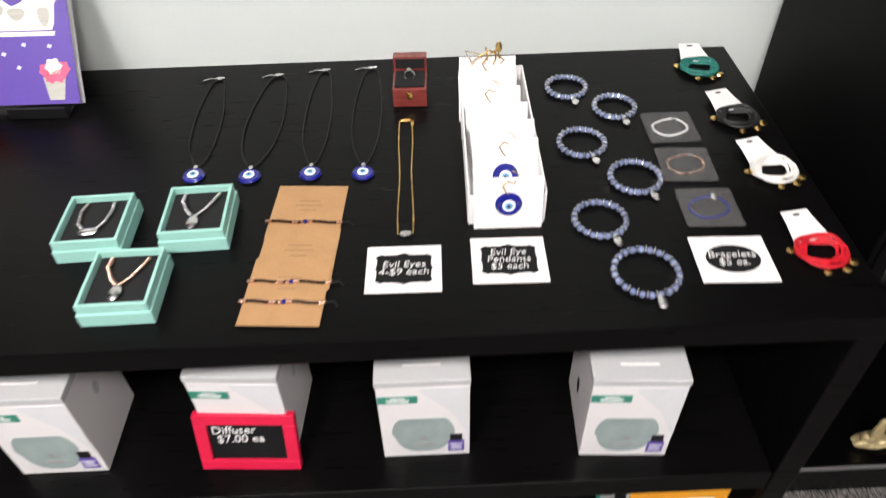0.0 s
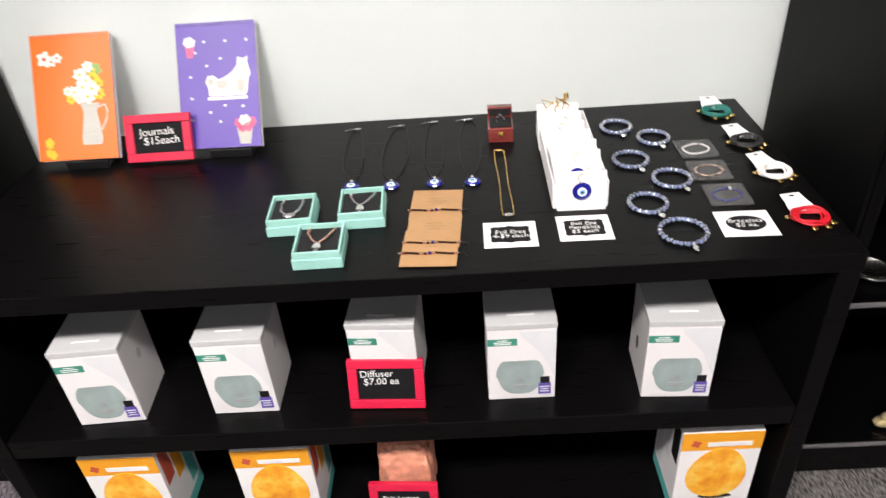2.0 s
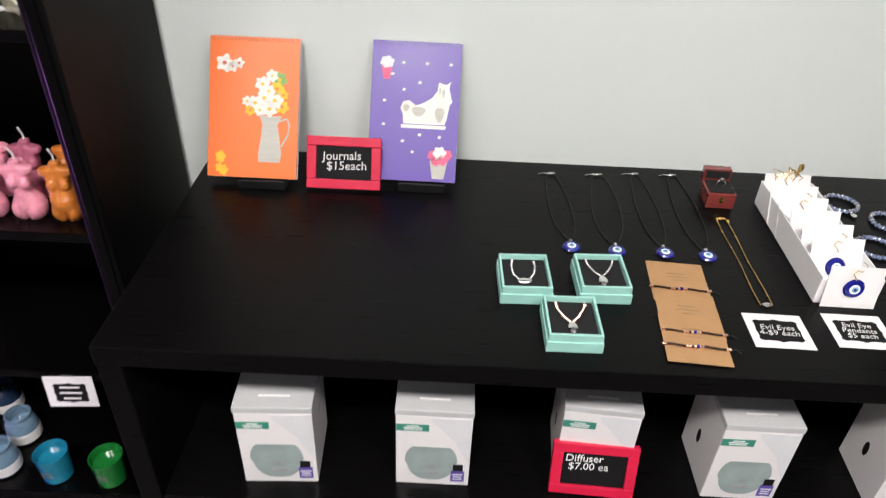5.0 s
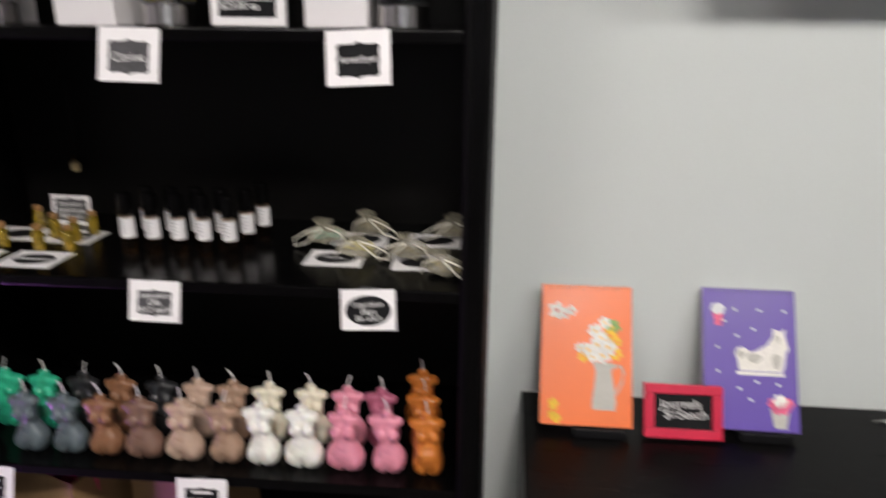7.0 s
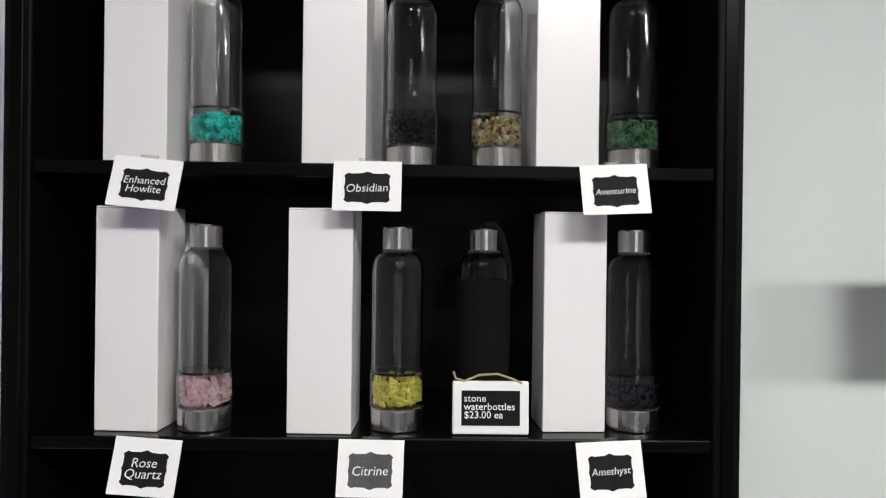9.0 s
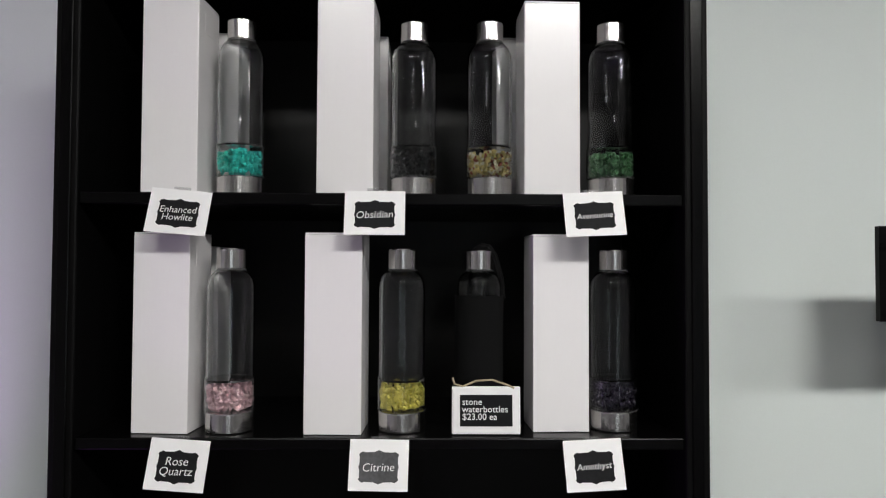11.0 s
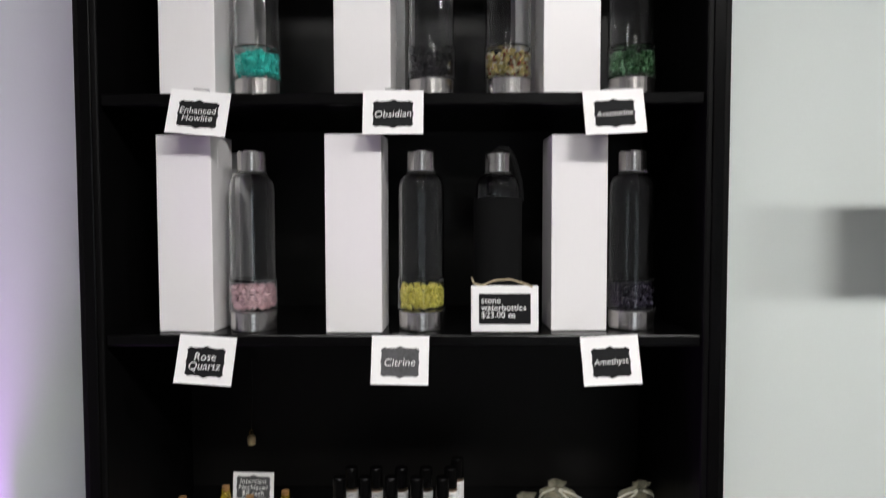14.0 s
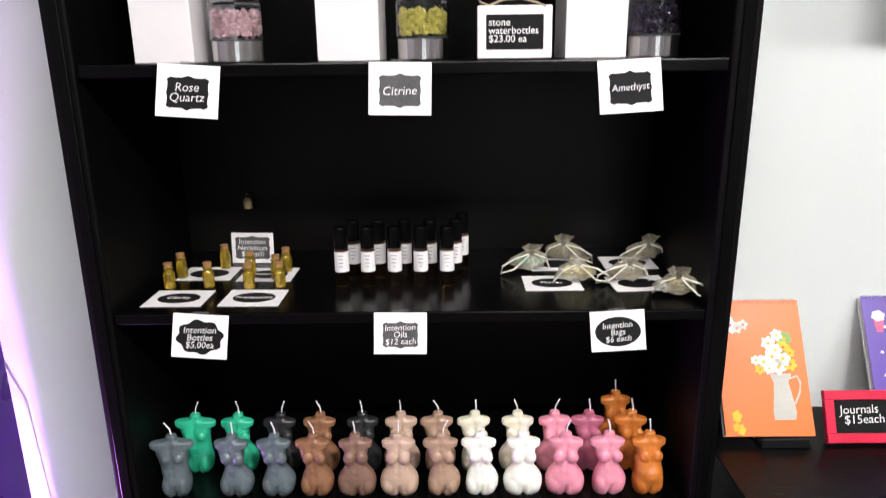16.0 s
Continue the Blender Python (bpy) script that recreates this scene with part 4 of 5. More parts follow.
# ---- table shelves ----
def diffuser_box(x, y, turn):
    b = thing("diffuser_box", "white and grey diffuser carton with a vase picture", "box", "diffuser cartons")
    w, d, h = 0.124, 0.13, 0.185
    part("carton", block(-w / 2, w / 2, 0, d, 0.0005, h * 0.93, 0.0015), GLOSSCARD, b)
    part("lid", block(-w / 2 - 0.0012, w / 2 + 0.0012, -0.0012, d + 0.001, h * 0.93 + 0.0002, h, 0.0015), GREYCARD, b, "pale grey lid")
    bars([1.0], 0, 0.004, 0.05, 0.01, 0.004, 0.0, b, CARD).matrix_basis = pose(0, 0.025, h + 0.0004, -90, 0, 0) @ pose(0, 0, -0.004)
    f = -0.0004
    part("swoosh", prism([(-0.005, h * 0.9), (0.0, h * 0.84), (0.035, h * 0.62), (0.06, h * 0.3), (0.0615, h * 0.3), (0.0615, h * 0.91), (-0.004, h * 0.91)], f, 0.0), PALEPRINT, b, "pale mist print")
    part("green_flag", block(-w / 2 + 0.001, -0.008, f - 0.0004, f + 0.0002, h * 0.735, h * 0.82), GREENPRINT, b, "green printed flag")
    bars([0.6, 1.0, 0.9], -0.034, h * 0.778, 0.032, 0.0042, 0.0018, f - 0.0006, b, CARD)
    out = [(0.044 * math.copysign(abs(math.cos(a)) ** 0.75, math.cos(a)) * (0.92 if math.sin(a) < 0 else 1.0), 0.062 + 0.048 * math.sin(a)) for a in (2 * math.pi * i / 28 for i in range(28))]
    part("vase_picture", prism([(x0 - 0.003, min(z0, 0.098)) for x0, z0 in out], f - 0.0005, f), VASEPRINT, b, "sage green vase picture")
    part("logo", prism([(-0.006, 0.045), (0.004, 0.045), (0.003, 0.052), (-0.001, 0.057), (-0.006, 0.05)], f - 0.0008, f - 0.0004), GREYINK, b)
    bars([1, 1], -0.001, 0.034, 0.03, 0.0045, 0.003, f - 0.0008, b, GREYINK)
    part("bottle_picture", block(0.031, 0.054, f - 0.0009, f, 0.012, 0.04, 0), PURPLEPRINT, b, "purple bottle picture")
    part("bottle_cap_picture", block(0.034, 0.051, f - 0.0009, f, 0.0403, 0.056, 0), DARKPRINT, b)
    bars([1, 0.8, 0.9], 0.0425, 0.025, 0.018, 0.006, 0.002, f - 0.0012, b, PALEPRINT)
    part("side_seal", prism(oval(0, 0, 0.008, 0.012), -0.0004, 0), GREYCARD, b).matrix_basis = pose(w / 2, d * 0.5, h * 0.62, 0, 0, 90)
    part("side_cutout", prism(oval(0, 0, 0.007, 0.016), -0.0004, 0), DARKPRINT, b).matrix_basis = pose(-w / 2, d * 0.55, h * 0.4, 0, 0, -90)
    finish(b, pose(x, y, MID, 0, 0, turn))


for x, y, tn in ((-0.801, 0.759, 3), (-0.545, 0.769, 0), (-0.274, 0.79, -4), (-0.022, 0.771, 0), (0.26, 0.757, -3)):
    diffuser_box(x, y, tn)


def salt_box(x, y, turn):
    b = thing("salt_lamp_box", "orange, white and aqua salt lamp carton", "box", "salt lamp cartons")
    w, d, h = 0.156, 0.14, 0.245
    part("carton", block(-w / 2, w / 2, 0, d, 0.0005, h, 0.0015), CARD, b)
    f = -0.0004
    part("top_band", block(-w / 2 + 0.0004, w / 2 - 0.0004, f, 0.0006, h * 0.79, h - 0.0015), AMBERPRINT, b, "amber printed band")
    part("foot_band", block(-w / 2 + 0.0004, w / 2 - 0.0004, f, 0.0006, 0.002, 0.032), AQUAPRINT, b, "aqua printed band")
    out = [(0.002 + 0.058 * math.cos(a) * (1 - 0.14 * math.sin(a)) + 0.012 * math.sin(a), 0.124 + 0.074 * math.sin(a) - 0.014 * math.cos(a)) for a in (2 * math.pi * i / 36 for i in range(36))]
    part("lamp_base_picture", prism(oval(0.008, 0.05, 0.034, 0.008), f - 0.0003, f), DARKPRINT, b)
    part("salt_lamp_picture", prism(out, f - 0.0008, f), EGGPRINT, b, "glowing orange salt lamp picture")
    bars([1.0], 0.015, h * 0.86, 0.085, 0.01, 0.012, f - 0.0004, b, CARD)
    part("emblem", prism(oval(-0.05, h * 0.87, 0.009, 0.009, 18, 0.2, 4), f - 0.0006, f), REDPRINT, b)
    bars([1.0], -0.02, 0.017, 0.09, 0.01, 0.006, f - 0.0004, b, CARD)
    for i, (m, z0, z1) in enumerate(((REDPRINT, 0.14, 0.235), (AMBERPRINT, 0.11, 0.235), (AQUAPRINT, 0.045, 0.225))):
        part("side_stripe", block(w / 2 - 0.0003, w / 2 + 0.0004, 0.01 + i * 0.042, 0.045 + i * 0.042, z0, z1), m, b)
        part("side_stripe", block(-w / 2 - 0.0004, -w / 2 + 0.0003, 0.01 + i * 0.042, 0.045 + i * 0.042, z0, z1), (DARKPRINT, PALEPRINT, PALEPRINT)[i], b)
    for s in (-1, 1):
        part("foot_side", block(s * w / 2 - 0.0004, s * w / 2 + 0.0004, 0.001, d - 0.001, 0.002, 0.032), AQUAPRINT, b)
    finish(b, pose(x, y, LOW, 0, 0, turn))


for x, y, tn in ((-0.828, 0.75, 0), (-0.522, 0.753, 0), (0.364, 0.745, 0)):
    salt_box(x, y, tn)


def salt_rock():
    s = thing("salt_lamp", "rough pink rock salt lamp on a dark base", "salt lamp")
    b = bmesh.new()
    bmesh.ops.create_icosphere(b, subdivisions=5, radius=1)
    for v in b.verts:
        p = v.co.copy()
        q = Vector((math.copysign(abs(p.x) ** 0.55, p.x), math.copysign(abs(p.y) ** 0.6, p.y), math.copysign(abs(p.z) ** 0.6, p.z)))
        k = 1 + 0.14 * noise.noise(p * 1.8) + 0.07 * noise.noise(p * 4.5) + 0.025 * abs(noise.noise(p * 11))
        v.co = Vector((q.x * 0.061 * (1 - 0.06 * q.z), q.y * 0.05, q.z * 0.083 + 0.1)) * 1.0
        v.co.x *= k
        v.co.y *= k
        v.co.z = 0.1 + (v.co.z - 0.1) * k
    part("rock", b, SALT, s)
    part("base", lathe([(0.0, 0.0005), (0.052, 0.0005), (0.054, 0.003), (0.054, 0.022), (0.05, 0.025), (0.0, 0.025)], 32), ROSEWOOD, s)
    finish(s, pose(-0.262, 0.835, LOW))


salt_rock()


# ---- journals ----
_bm = tube([(0, 0.0095 * math.cos(a), 0.0075 * math.sin(a)) for a in (k * math.pi / 4 for k in range(8))], 0.0007, None, 5, True)
BINDING = bpy.data.meshes.new("binding_ring")
_bm.to_mesh(BINDING)
_bm.free()
BINDING.materials.append(SILVER)


def journal(x, y, turn, cover, purple):
    j = thing("journal", ("purple" if purple else "orange") + " spiral-bound journal with collage cover on an easel", "journal", "journals")
    w, h, d = 0.169, 0.262, 0.016
    part("cover", block(-w / 2, w / 2, -d, -d + 0.0015, 0, h), cover, j)
    part("pages", block(-w / 2 + 0.002, w / 2 - 0.002, -d + 0.0017, -0.0017, 0.001, h - 0.003), PAPER, j, "block of white pages")
    part("back_cover", block(-w / 2, w / 2, -0.0015, 0, 0, h), PAPER, j)
    for i in range(24):
        x0 = -w / 2 + 0.008 + i * (w - 0.016) / 23
        shared("binding_ring", BINDING, j, Matrix.Translation((x0, -d / 2, h - 0.004)))
    f = -d - 0.0001

    def pic(name, pts, mat, k=0):
        part(name, prism(pts, f - 0.0003 - 0.0003 * k, f), mat, j)

    if not purple:
        pic("jug_picture", [(0.012, 0.03), (0.052, 0.03), (0.055, 0.045), (0.05, 0.08), (0.046, 0.1), (0.054, 0.117), (0.012, 0.117), (0.018, 0.1), (0.016, 0.08), (0.011, 0.045)], JUG)
        hb = tube([(0.05, 0, 0.108), (0.064, 0, 0.113), (0.069, 0, 0.1), (0.066, 0, 0.082), (0.054, 0, 0.06)], 0.0022, None, 6)
        part("jug_handle_picture", hb, JUG, j).matrix_basis = pose(0, f, 0) @ Matrix.Diagonal((1, 0.1, 1, 1))
        for i, (px, pz, r, m) in enumerate(((0.02, 0.15, 0.014, PETAL), (0.04, 0.146, 0.015, PETAL), (0.003, 0.14, 0.013, PETAL), (0.054, 0.135, 0.012, YELLOWP), (0.03, 0.13, 0.014, PETAL), (-0.006, 0.126, 0.009, YELLOWP), (0.016, 0.176, 0.013, PETAL), (0.044, 0.168, 0.012, YELLOWP), (0.028, 0.163, 0.012, PETAL), (0.048, 0.185, 0.014, LEAFP), (0.034, 0.192, 0.011, PETAL), (-0.012, 0.143, 0.009, PETAL), (0.056, 0.157, 0.009, YELLOWP), (0.012, 0.127, 0.01, PETAL))):
            pic("flower_picture", oval(px, pz, r, r, 30, 0.16, 6, i), m, 1 + i % 3)
            pic("flower_eye_picture", oval(px, pz, r * 0.25, r * 0.25, 8), YELLOWP if m is not YELLOWP else ORANGE, 5)
        for px, pz, r in ((-0.056, 0.212, 0.015), (-0.041, 0.206, 0.009), (-0.029, 0.213, 0.009)):
            pic("flower_picture", oval(px, pz, r, r, 30, 0.2, 5, r * 90), PETAL, 2)
            pic("flower_eye_picture", oval(px, pz, r * 0.28, r * 0.28, 8), REDPRINT, 5)
        for px, pz, r in ((-0.06, 0.037, 0.009), (-0.062, 0.017, 0.007), (-0.054, 0.012, 0.008)):
            pic("flower_picture", oval(px, pz, r, r * 1.2, 24, 0.15, 5, px * 90), YELLOWP, 2)
    else:
        pic("planter_picture", [(-0.02, 0.108), (0.058, 0.108), (0.062, 0.118), (0.066, 0.145), (0.071, 0.152), (0.064, 0.178), (0.067, 0.19), (0.058, 0.184), (0.044, 0.188), (0.042, 0.172), (0.032, 0.158), (0.014, 0.147), (0.002, 0.143), (-0.01, 0.152), (-0.022, 0.15), (-0.027, 0.138), (-0.022, 0.126)], PETAL)
        pic("planter_base_picture", [(-0.024, 0.1), (0.06, 0.1), (0.062, 0.1065), (-0.024, 0.1065)], PETAL)
        for px, pz, rx, rz in ((0.008, 0.132, 0.013, 0.009), (0.048, 0.128, 0.009, 0.014), (-0.016, 0.138, 0.006, 0.007), (0.054, 0.168, 0.003, 0.008), (0.047, 0.172, 0.002, 0.007)):
            pic("planter_shade_picture", oval(px, pz, rx, rz, 16, 0.12, 3), JUG, 1)
        pic("cup_picture", [(-0.062, 0.19), (-0.05, 0.19), (-0.044, 0.225), (-0.068, 0.225)], PINKP)
        pic("cup_top_picture", oval(-0.056, 0.222, 0.013, 0.011, 20, 0.1, 6), PALEPRINT, 1)
        pic("wrap_picture", [(0.04, 0.006), (0.062, 0.006), (0.068, 0.04), (0.034, 0.04)], JUG)
        for i, (px, pz, r) in enumerate(((0.04, 0.05, 0.01), (0.052, 0.055, 0.012), (0.066, 0.052, 0.01), (0.058, 0.042, 0.01), (0.046, 0.04, 0.009))):
            pic("flower_picture", oval(px, pz, r, r, 24, 0.14, 6, i), PETAL if i in (1,) else PINKP, 1 + i % 2)
        for px, pz in ((-0.025, 0.222), (0.02, 0.222), (0.065, 0.222), (0.008, 0.186), (-0.022, 0.172), (-0.058, 0.15), (-0.058, 0.105), (-0.02, 0.075), (0.012, 0.088), (0.05, 0.085), (-0.045, 0.2), (-0.06, 0.06), (0.0, 0.055)):
            pic("star_picture", oval(px, pz, 0.0035, 0.003, 10, 0.3, 4), PALEPRINT)
    e = thing("easel", "small black metal book easel on the table", "easel", "book easels")
    part("ledge", block(-0.045, 0.045, -0.034, 0.03, 0.0005, 0.008, 0.002), DARKPRINT, e)
    part("lip", block(-0.045, 0.045, -0.038, -0.034, 0.0005, 0.02, 0.002), DARKPRINT, e)
    part("back_strut", prism([(-0.02, 0), (0.02, 0), (0.008, 0.15), (-0.008, 0.15)], 0, 0.003), DARKPRINT, e).matrix_basis = pose(0, 0.008, 0.007, -31, 0, 0)
    finish(e, pose(x + 0.022, y, TZ, 0, 0, turn))
    finish(j, pose(x, y - 0.008, TZ + 0.0085, -31, 0, turn))


journal(-0.916, 1.194, 0, ORANGE, False)
journal(-0.614, 1.21, -1, VIOLET, True)


# ---- jewellery on the table ----
def bead_mesh(name, mat):
    b = bmesh.new()
    bmesh.ops.create_icosphere(b, subdivisions=1, radius=1)
    me = bpy.data.meshes.new(name)
    b.to_mesh(me)
    b.free()
    me.materials.append(mat)
    return me


GOLDBEAD, DARKBEAD = bead_mesh("gold_bead", ROSEGOLD), bead_mesh("bead", BROWNBEAD)

T = TZ + 0.0003


def jewel_box(x, y, turn, kind):
    b = thing("jewellery_box", "open mint green paper box with a silver bracelet on black velvet", "jewellery box", "mint jewellery boxes")
    w, d, h, t = 0.078, 0.088, 0.032, 0.004
    part("bottom", block(-w / 2, w / 2, -d / 2, d / 2, 0.0005, 0.003), TEALBOX, b)
    for q in ((-w / 2, w / 2, -d / 2, -d / 2 + t), (-w / 2, w / 2, d / 2 - t, d / 2), (-w / 2, -w / 2 + t, -d / 2 + t, d / 2 - t), (w / 2 - t, w / 2, -d / 2 + t, d / 2 - t)):
        part("wall", block(q[0], q[1], q[2], q[3], 0.0032, h, 0.0008), TEALBOX, b)
    part("lid_base", block(-w / 2 - 0.002, w / 2 + 0.002, -d / 2 - 0.002, d / 2 + 0.002, 0.0003, 0.019, 0.001), TEALBOX, b, "box lid slipped underneath")
    part("cushion", block(-w / 2 + t + 0.0003, w / 2 - t - 0.0003, -d / 2 + t + 0.0003, d / 2 - t - 0.0003, 0.004, h - 0.008, 0.002), VELVET, b, "black velvet cushion")
    z = h - 0.006
    pts = [(-0.017, 0.034, z), (-0.02, 0.015, z + 0.002), (-0.018, -0.006, z + 0.001), (-0.008, -0.02, z + 0.001), (0.004, -0.02, z + 0.001), (0.014, -0.006, z + 0.002), (0.018, 0.015, z + 0.002), (0.016, 0.034, z)]
    if kind:
        pts = [(-0.02, 0.034, z), (-0.02, 0.018, z + 0.002), (-0.012, 0.0, z + 0.001), (-0.002, -0.012, z + 0.001), (0.01, 0.002, z + 0.001), (0.018, 0.016, z + 0.002), (0.024, 0.034, z)]
    ch = bmesh.new()
    for a, c in zip(pts, pts[1:]):
        for k in range(5):
            p = Vector(a).lerp(Vector(c), k / 5)
            ball(p.x, p.y, p.z, 0.0032, 0.0021, 0.0024, ch, 1)
    part("chain", ch, SILVER if kind < 2 else ROSEGOLD, b, "silver bracelet chain")
    part("charm", ball(-0.002, -0.022, z + 0.002, 0.012, 0.007, 0.003, None, 2) if not kind else ball(-0.002, -0.022, z + 0.002, 0.0075, 0.0125, 0.0035, None, 2), SILVER, b, "silver charm", True)
    finish(b, pose(x + 0.009, y, TZ, 0, 0, turn))


jewel_box(-0.423, 0.9, 2, 0)
jewel_box(-0.3, 0.91, 2, 1)
jewel_box(-0.36, 0.797, 1, 2)


def evil_eye(parent, r, m):
    for nm, rr, h, mt in (("eye_rim", r, 0.3, COBALTP), ("eye_white", r * 0.56, 0.36, EYEWHITE), ("eye_blue", r * 0.33, 0.4, EYEBLUE), ("pupil", r * 0.16, 0.44, DARKPRINT)):
        part(nm, lathe([(0.0, 0.0), (rr * 0.85, 0.0), (rr, r * h * 0.4), (rr * 0.85, r * h), (0.0, r * h * 1.04)], 28), mt, parent, "", True).matrix_basis = m


def eye_necklace(xt, yt, xe, ye, w):
    n = thing("eye_necklace", "black cord necklace with a blue eye glass pendant", "necklace", "eye pendant necklaces")
    dx, dy = xt - xe, yt - ye
    z = 0.0018
    left = [(dx, dy, z), (dx - w * 0.5, dy - 0.02, z), (dx * 0.6 - w, dy * 0.6, z), (dx * 0.3 - w * 0.95, dy * 0.3, z), (-w * 0.45, 0.035, z), (0, 0.016, z + 0.001)]
    right = [(dx + 0.003, dy, z), (dx + w * 0.6, dy - 0.018, z), (dx * 0.6 + w, dy * 0.6, z), (dx * 0.3 + w * 0.9, dy * 0.32, z), (w * 0.5, 0.04, z), (0.001, 0.016, z + 0.001)]

    def smooth(p):
        out = []
        for i in range(len(p) - 1):
            a, b, c, d = (Vector(p[max(i - 1, 0)]), Vector(p[i]), Vector(p[i + 1]), Vector(p[min(i + 2, len(p) - 1)]))
            for k in range(5):
                t = k / 5
                out.append(0.5 * ((2 * b) + (c - a) * t + (2 * a - 5 * b + 4 * c - d) * t * t + (3 * b - a - 3 * c + d) * t ** 3))
        return out + [Vector(p[-1])]
    part("cord", tube(smooth(right), 0.0011, tube(smooth(left), 0.0011)), CORD, n)
    part("clasp", ball(dx, dy, 0.003, 0.006, 0.004, 0.0025, ball(dx + 0.006, dy + 0.001, 0.003, 0.004, 0.002, 0.002)), SILVER, n)
    part("extender_chain", tube([(dx - 0.003, dy, z), (dx - 0.014, dy + 0.003, z), (dx - 0.026, dy - 0.004, z)], 0.0011), SILVER, n)
    part("bail", ball(0, 0.0155, 0.004, 0.0035, 0.005, 0.003), SILVER, n)
    evil_eye(n, 0.0155, pose(0, 0, 0.0003))
    finish(n, pose(xe - 0.004, ye, T))


for q in ((-0.333, 1.268, -0.32, 1.013, 0.02), (-0.238, 1.272, -0.243, 1.007, 0.026), (-0.163, 1.282, -0.16, 1.008, 0.019), (-0.087, 1.284, -0.088, 1.004, 0.021)):
    eye_necklace(*q)


def gold_necklace():
    n = thing("gold_necklace", "thin gold chain necklace laid out in a narrow loop", "necklace")
    for s in (-1, 1):
        b = bmesh.new()
        for i in range(72):
            t = i / 71
            ball(s * (0.009 + 0.001 * math.sin(9 * t)), 0.125 - 0.245 * t, 0.0016, 0.0013, 0.0024, 0.0013, b, 1)
        part("chain", b, GOLD, n)
    part("clasp", ball(0, 0.128, 0.0022, 0.009, 0.004, 0.002, ball(0.01, 0.12, 0.002, 0.003, 0.008, 0.0018)), GOLD, n)
    part("pendant", ball(0, -0.122, 0.003, 0.008, 0.005, 0.003), SILVER, n)
    finish(n, pose(-0.034, 1.0, T))


gold_necklace()


def ring_box():
    b = thing("ring_box", "small rosewood ring box standing open with a silver ring", "ring box")
    part("case", block(-0.026, 0.026, -0.026, 0.026, 0.0005, 0.032, 0.002), ROSEWOOD, b)
    part("cushion", block(-0.0225, 0.0225, -0.0225, 0.0225, 0.0322, 0.036, 0.0015), VELVET, b)
    part("lid", block(-0.026, 0.026, 0.0265, 0.044, 0.028, 0.056, 0.002), ROSEWOOD, b)
    part("lid_lining", block(-0.022, 0.022, 0.0255, 0.0267, 0.037, 0.053), VELVET, b)
    part("ring", tube([(0.008 * math.cos(a), 0.0, 0.04 + 0.008 * math.sin(a)) for a in (k * 0.524 for k in range(12))], 0.0013, None, 6, True), SILVER, b, "silver ring", True)
    part("gem", ball(0, -0.001, 0.05, 0.004, 0.004, 0.0035, None, 1), SILVER, b)
    part("latch", block(-0.004, 0.004, -0.0275, -0.026, 0.014, 0.026, 0.0005), GOLD, b)
    finish(b, pose(-0.026, 1.192, TZ, 0, 0, -2))


ring_box()


def kraft_cards():
    for i, (y, z, x) in enumerate(((0.93, 0.0, -0.16), (0.845, 0.0012, -0.164), (0.79, 0.0024, -0.17))):
        c = thing("bracelet_card", "brown kraft card with a beaded cord bracelet", "bracelet card", "kraft bracelet cards")
        part("card", block(-0.046, 0.046, -0.052, 0.052, 0, 0.0008), KRAFT, c)
        bars([0.7, 0.9, 0.5], 0, 0, 0.04, 0.009, 0.0012, 0, c, PAPERBAG).matrix_basis = pose(0, 0.012, 0.0009, -90, 0, 0)
        yb = (-0.022, -0.042, -0.019)[i]
        for k in range(26):
            gold = k in (0, 1, 9, 10, 12, 14, 15, 24, 25)
            shared("gold_bead" if gold else "bead", GOLDBEAD if gold else DARKBEAD, c, Matrix.Translation((-0.048 + k * 0.0038, yb + 0.0012 * math.sin(k * 0.5), 0.0031)) @ Matrix.Scale(0.003 if gold else 0.0025, 4))
        part("eye_bead", ball(0.0015, yb, 0.0034, 0.003, 0.003, 0.003), COBALTP, c, "blue eye bead")
        part("cord", tube([(0.048, yb, 0.002), (0.056, yb + 0.004, 0.001), (0.062, yb - 0.004, 0.001)], 0.001), CORD, c)
        finish(c, pose(x, y, T + z, 0, 0, -4))


kraft_cards()


def table_card(text, x, y, turn, style, size, label):
    flat_card(text, x, y, T, turn, 0.089, 0.076, label, style, size)


table_card("Evil Eyes\n4-$9 each", -0.036, 0.82, -1, "plaque", 0.0165, "white price card for eye necklaces lying flat")
table_card("Evil Eye\nPendants\n$5 each", 0.089, 0.828, -1, "plaque", 0.0145, "white price card for eye pendants lying flat")
table_card("Bracelets\n$5 ea.", 0.352, 0.814, -2, "oval", 0.0155, "white price card for bracelets lying flat")


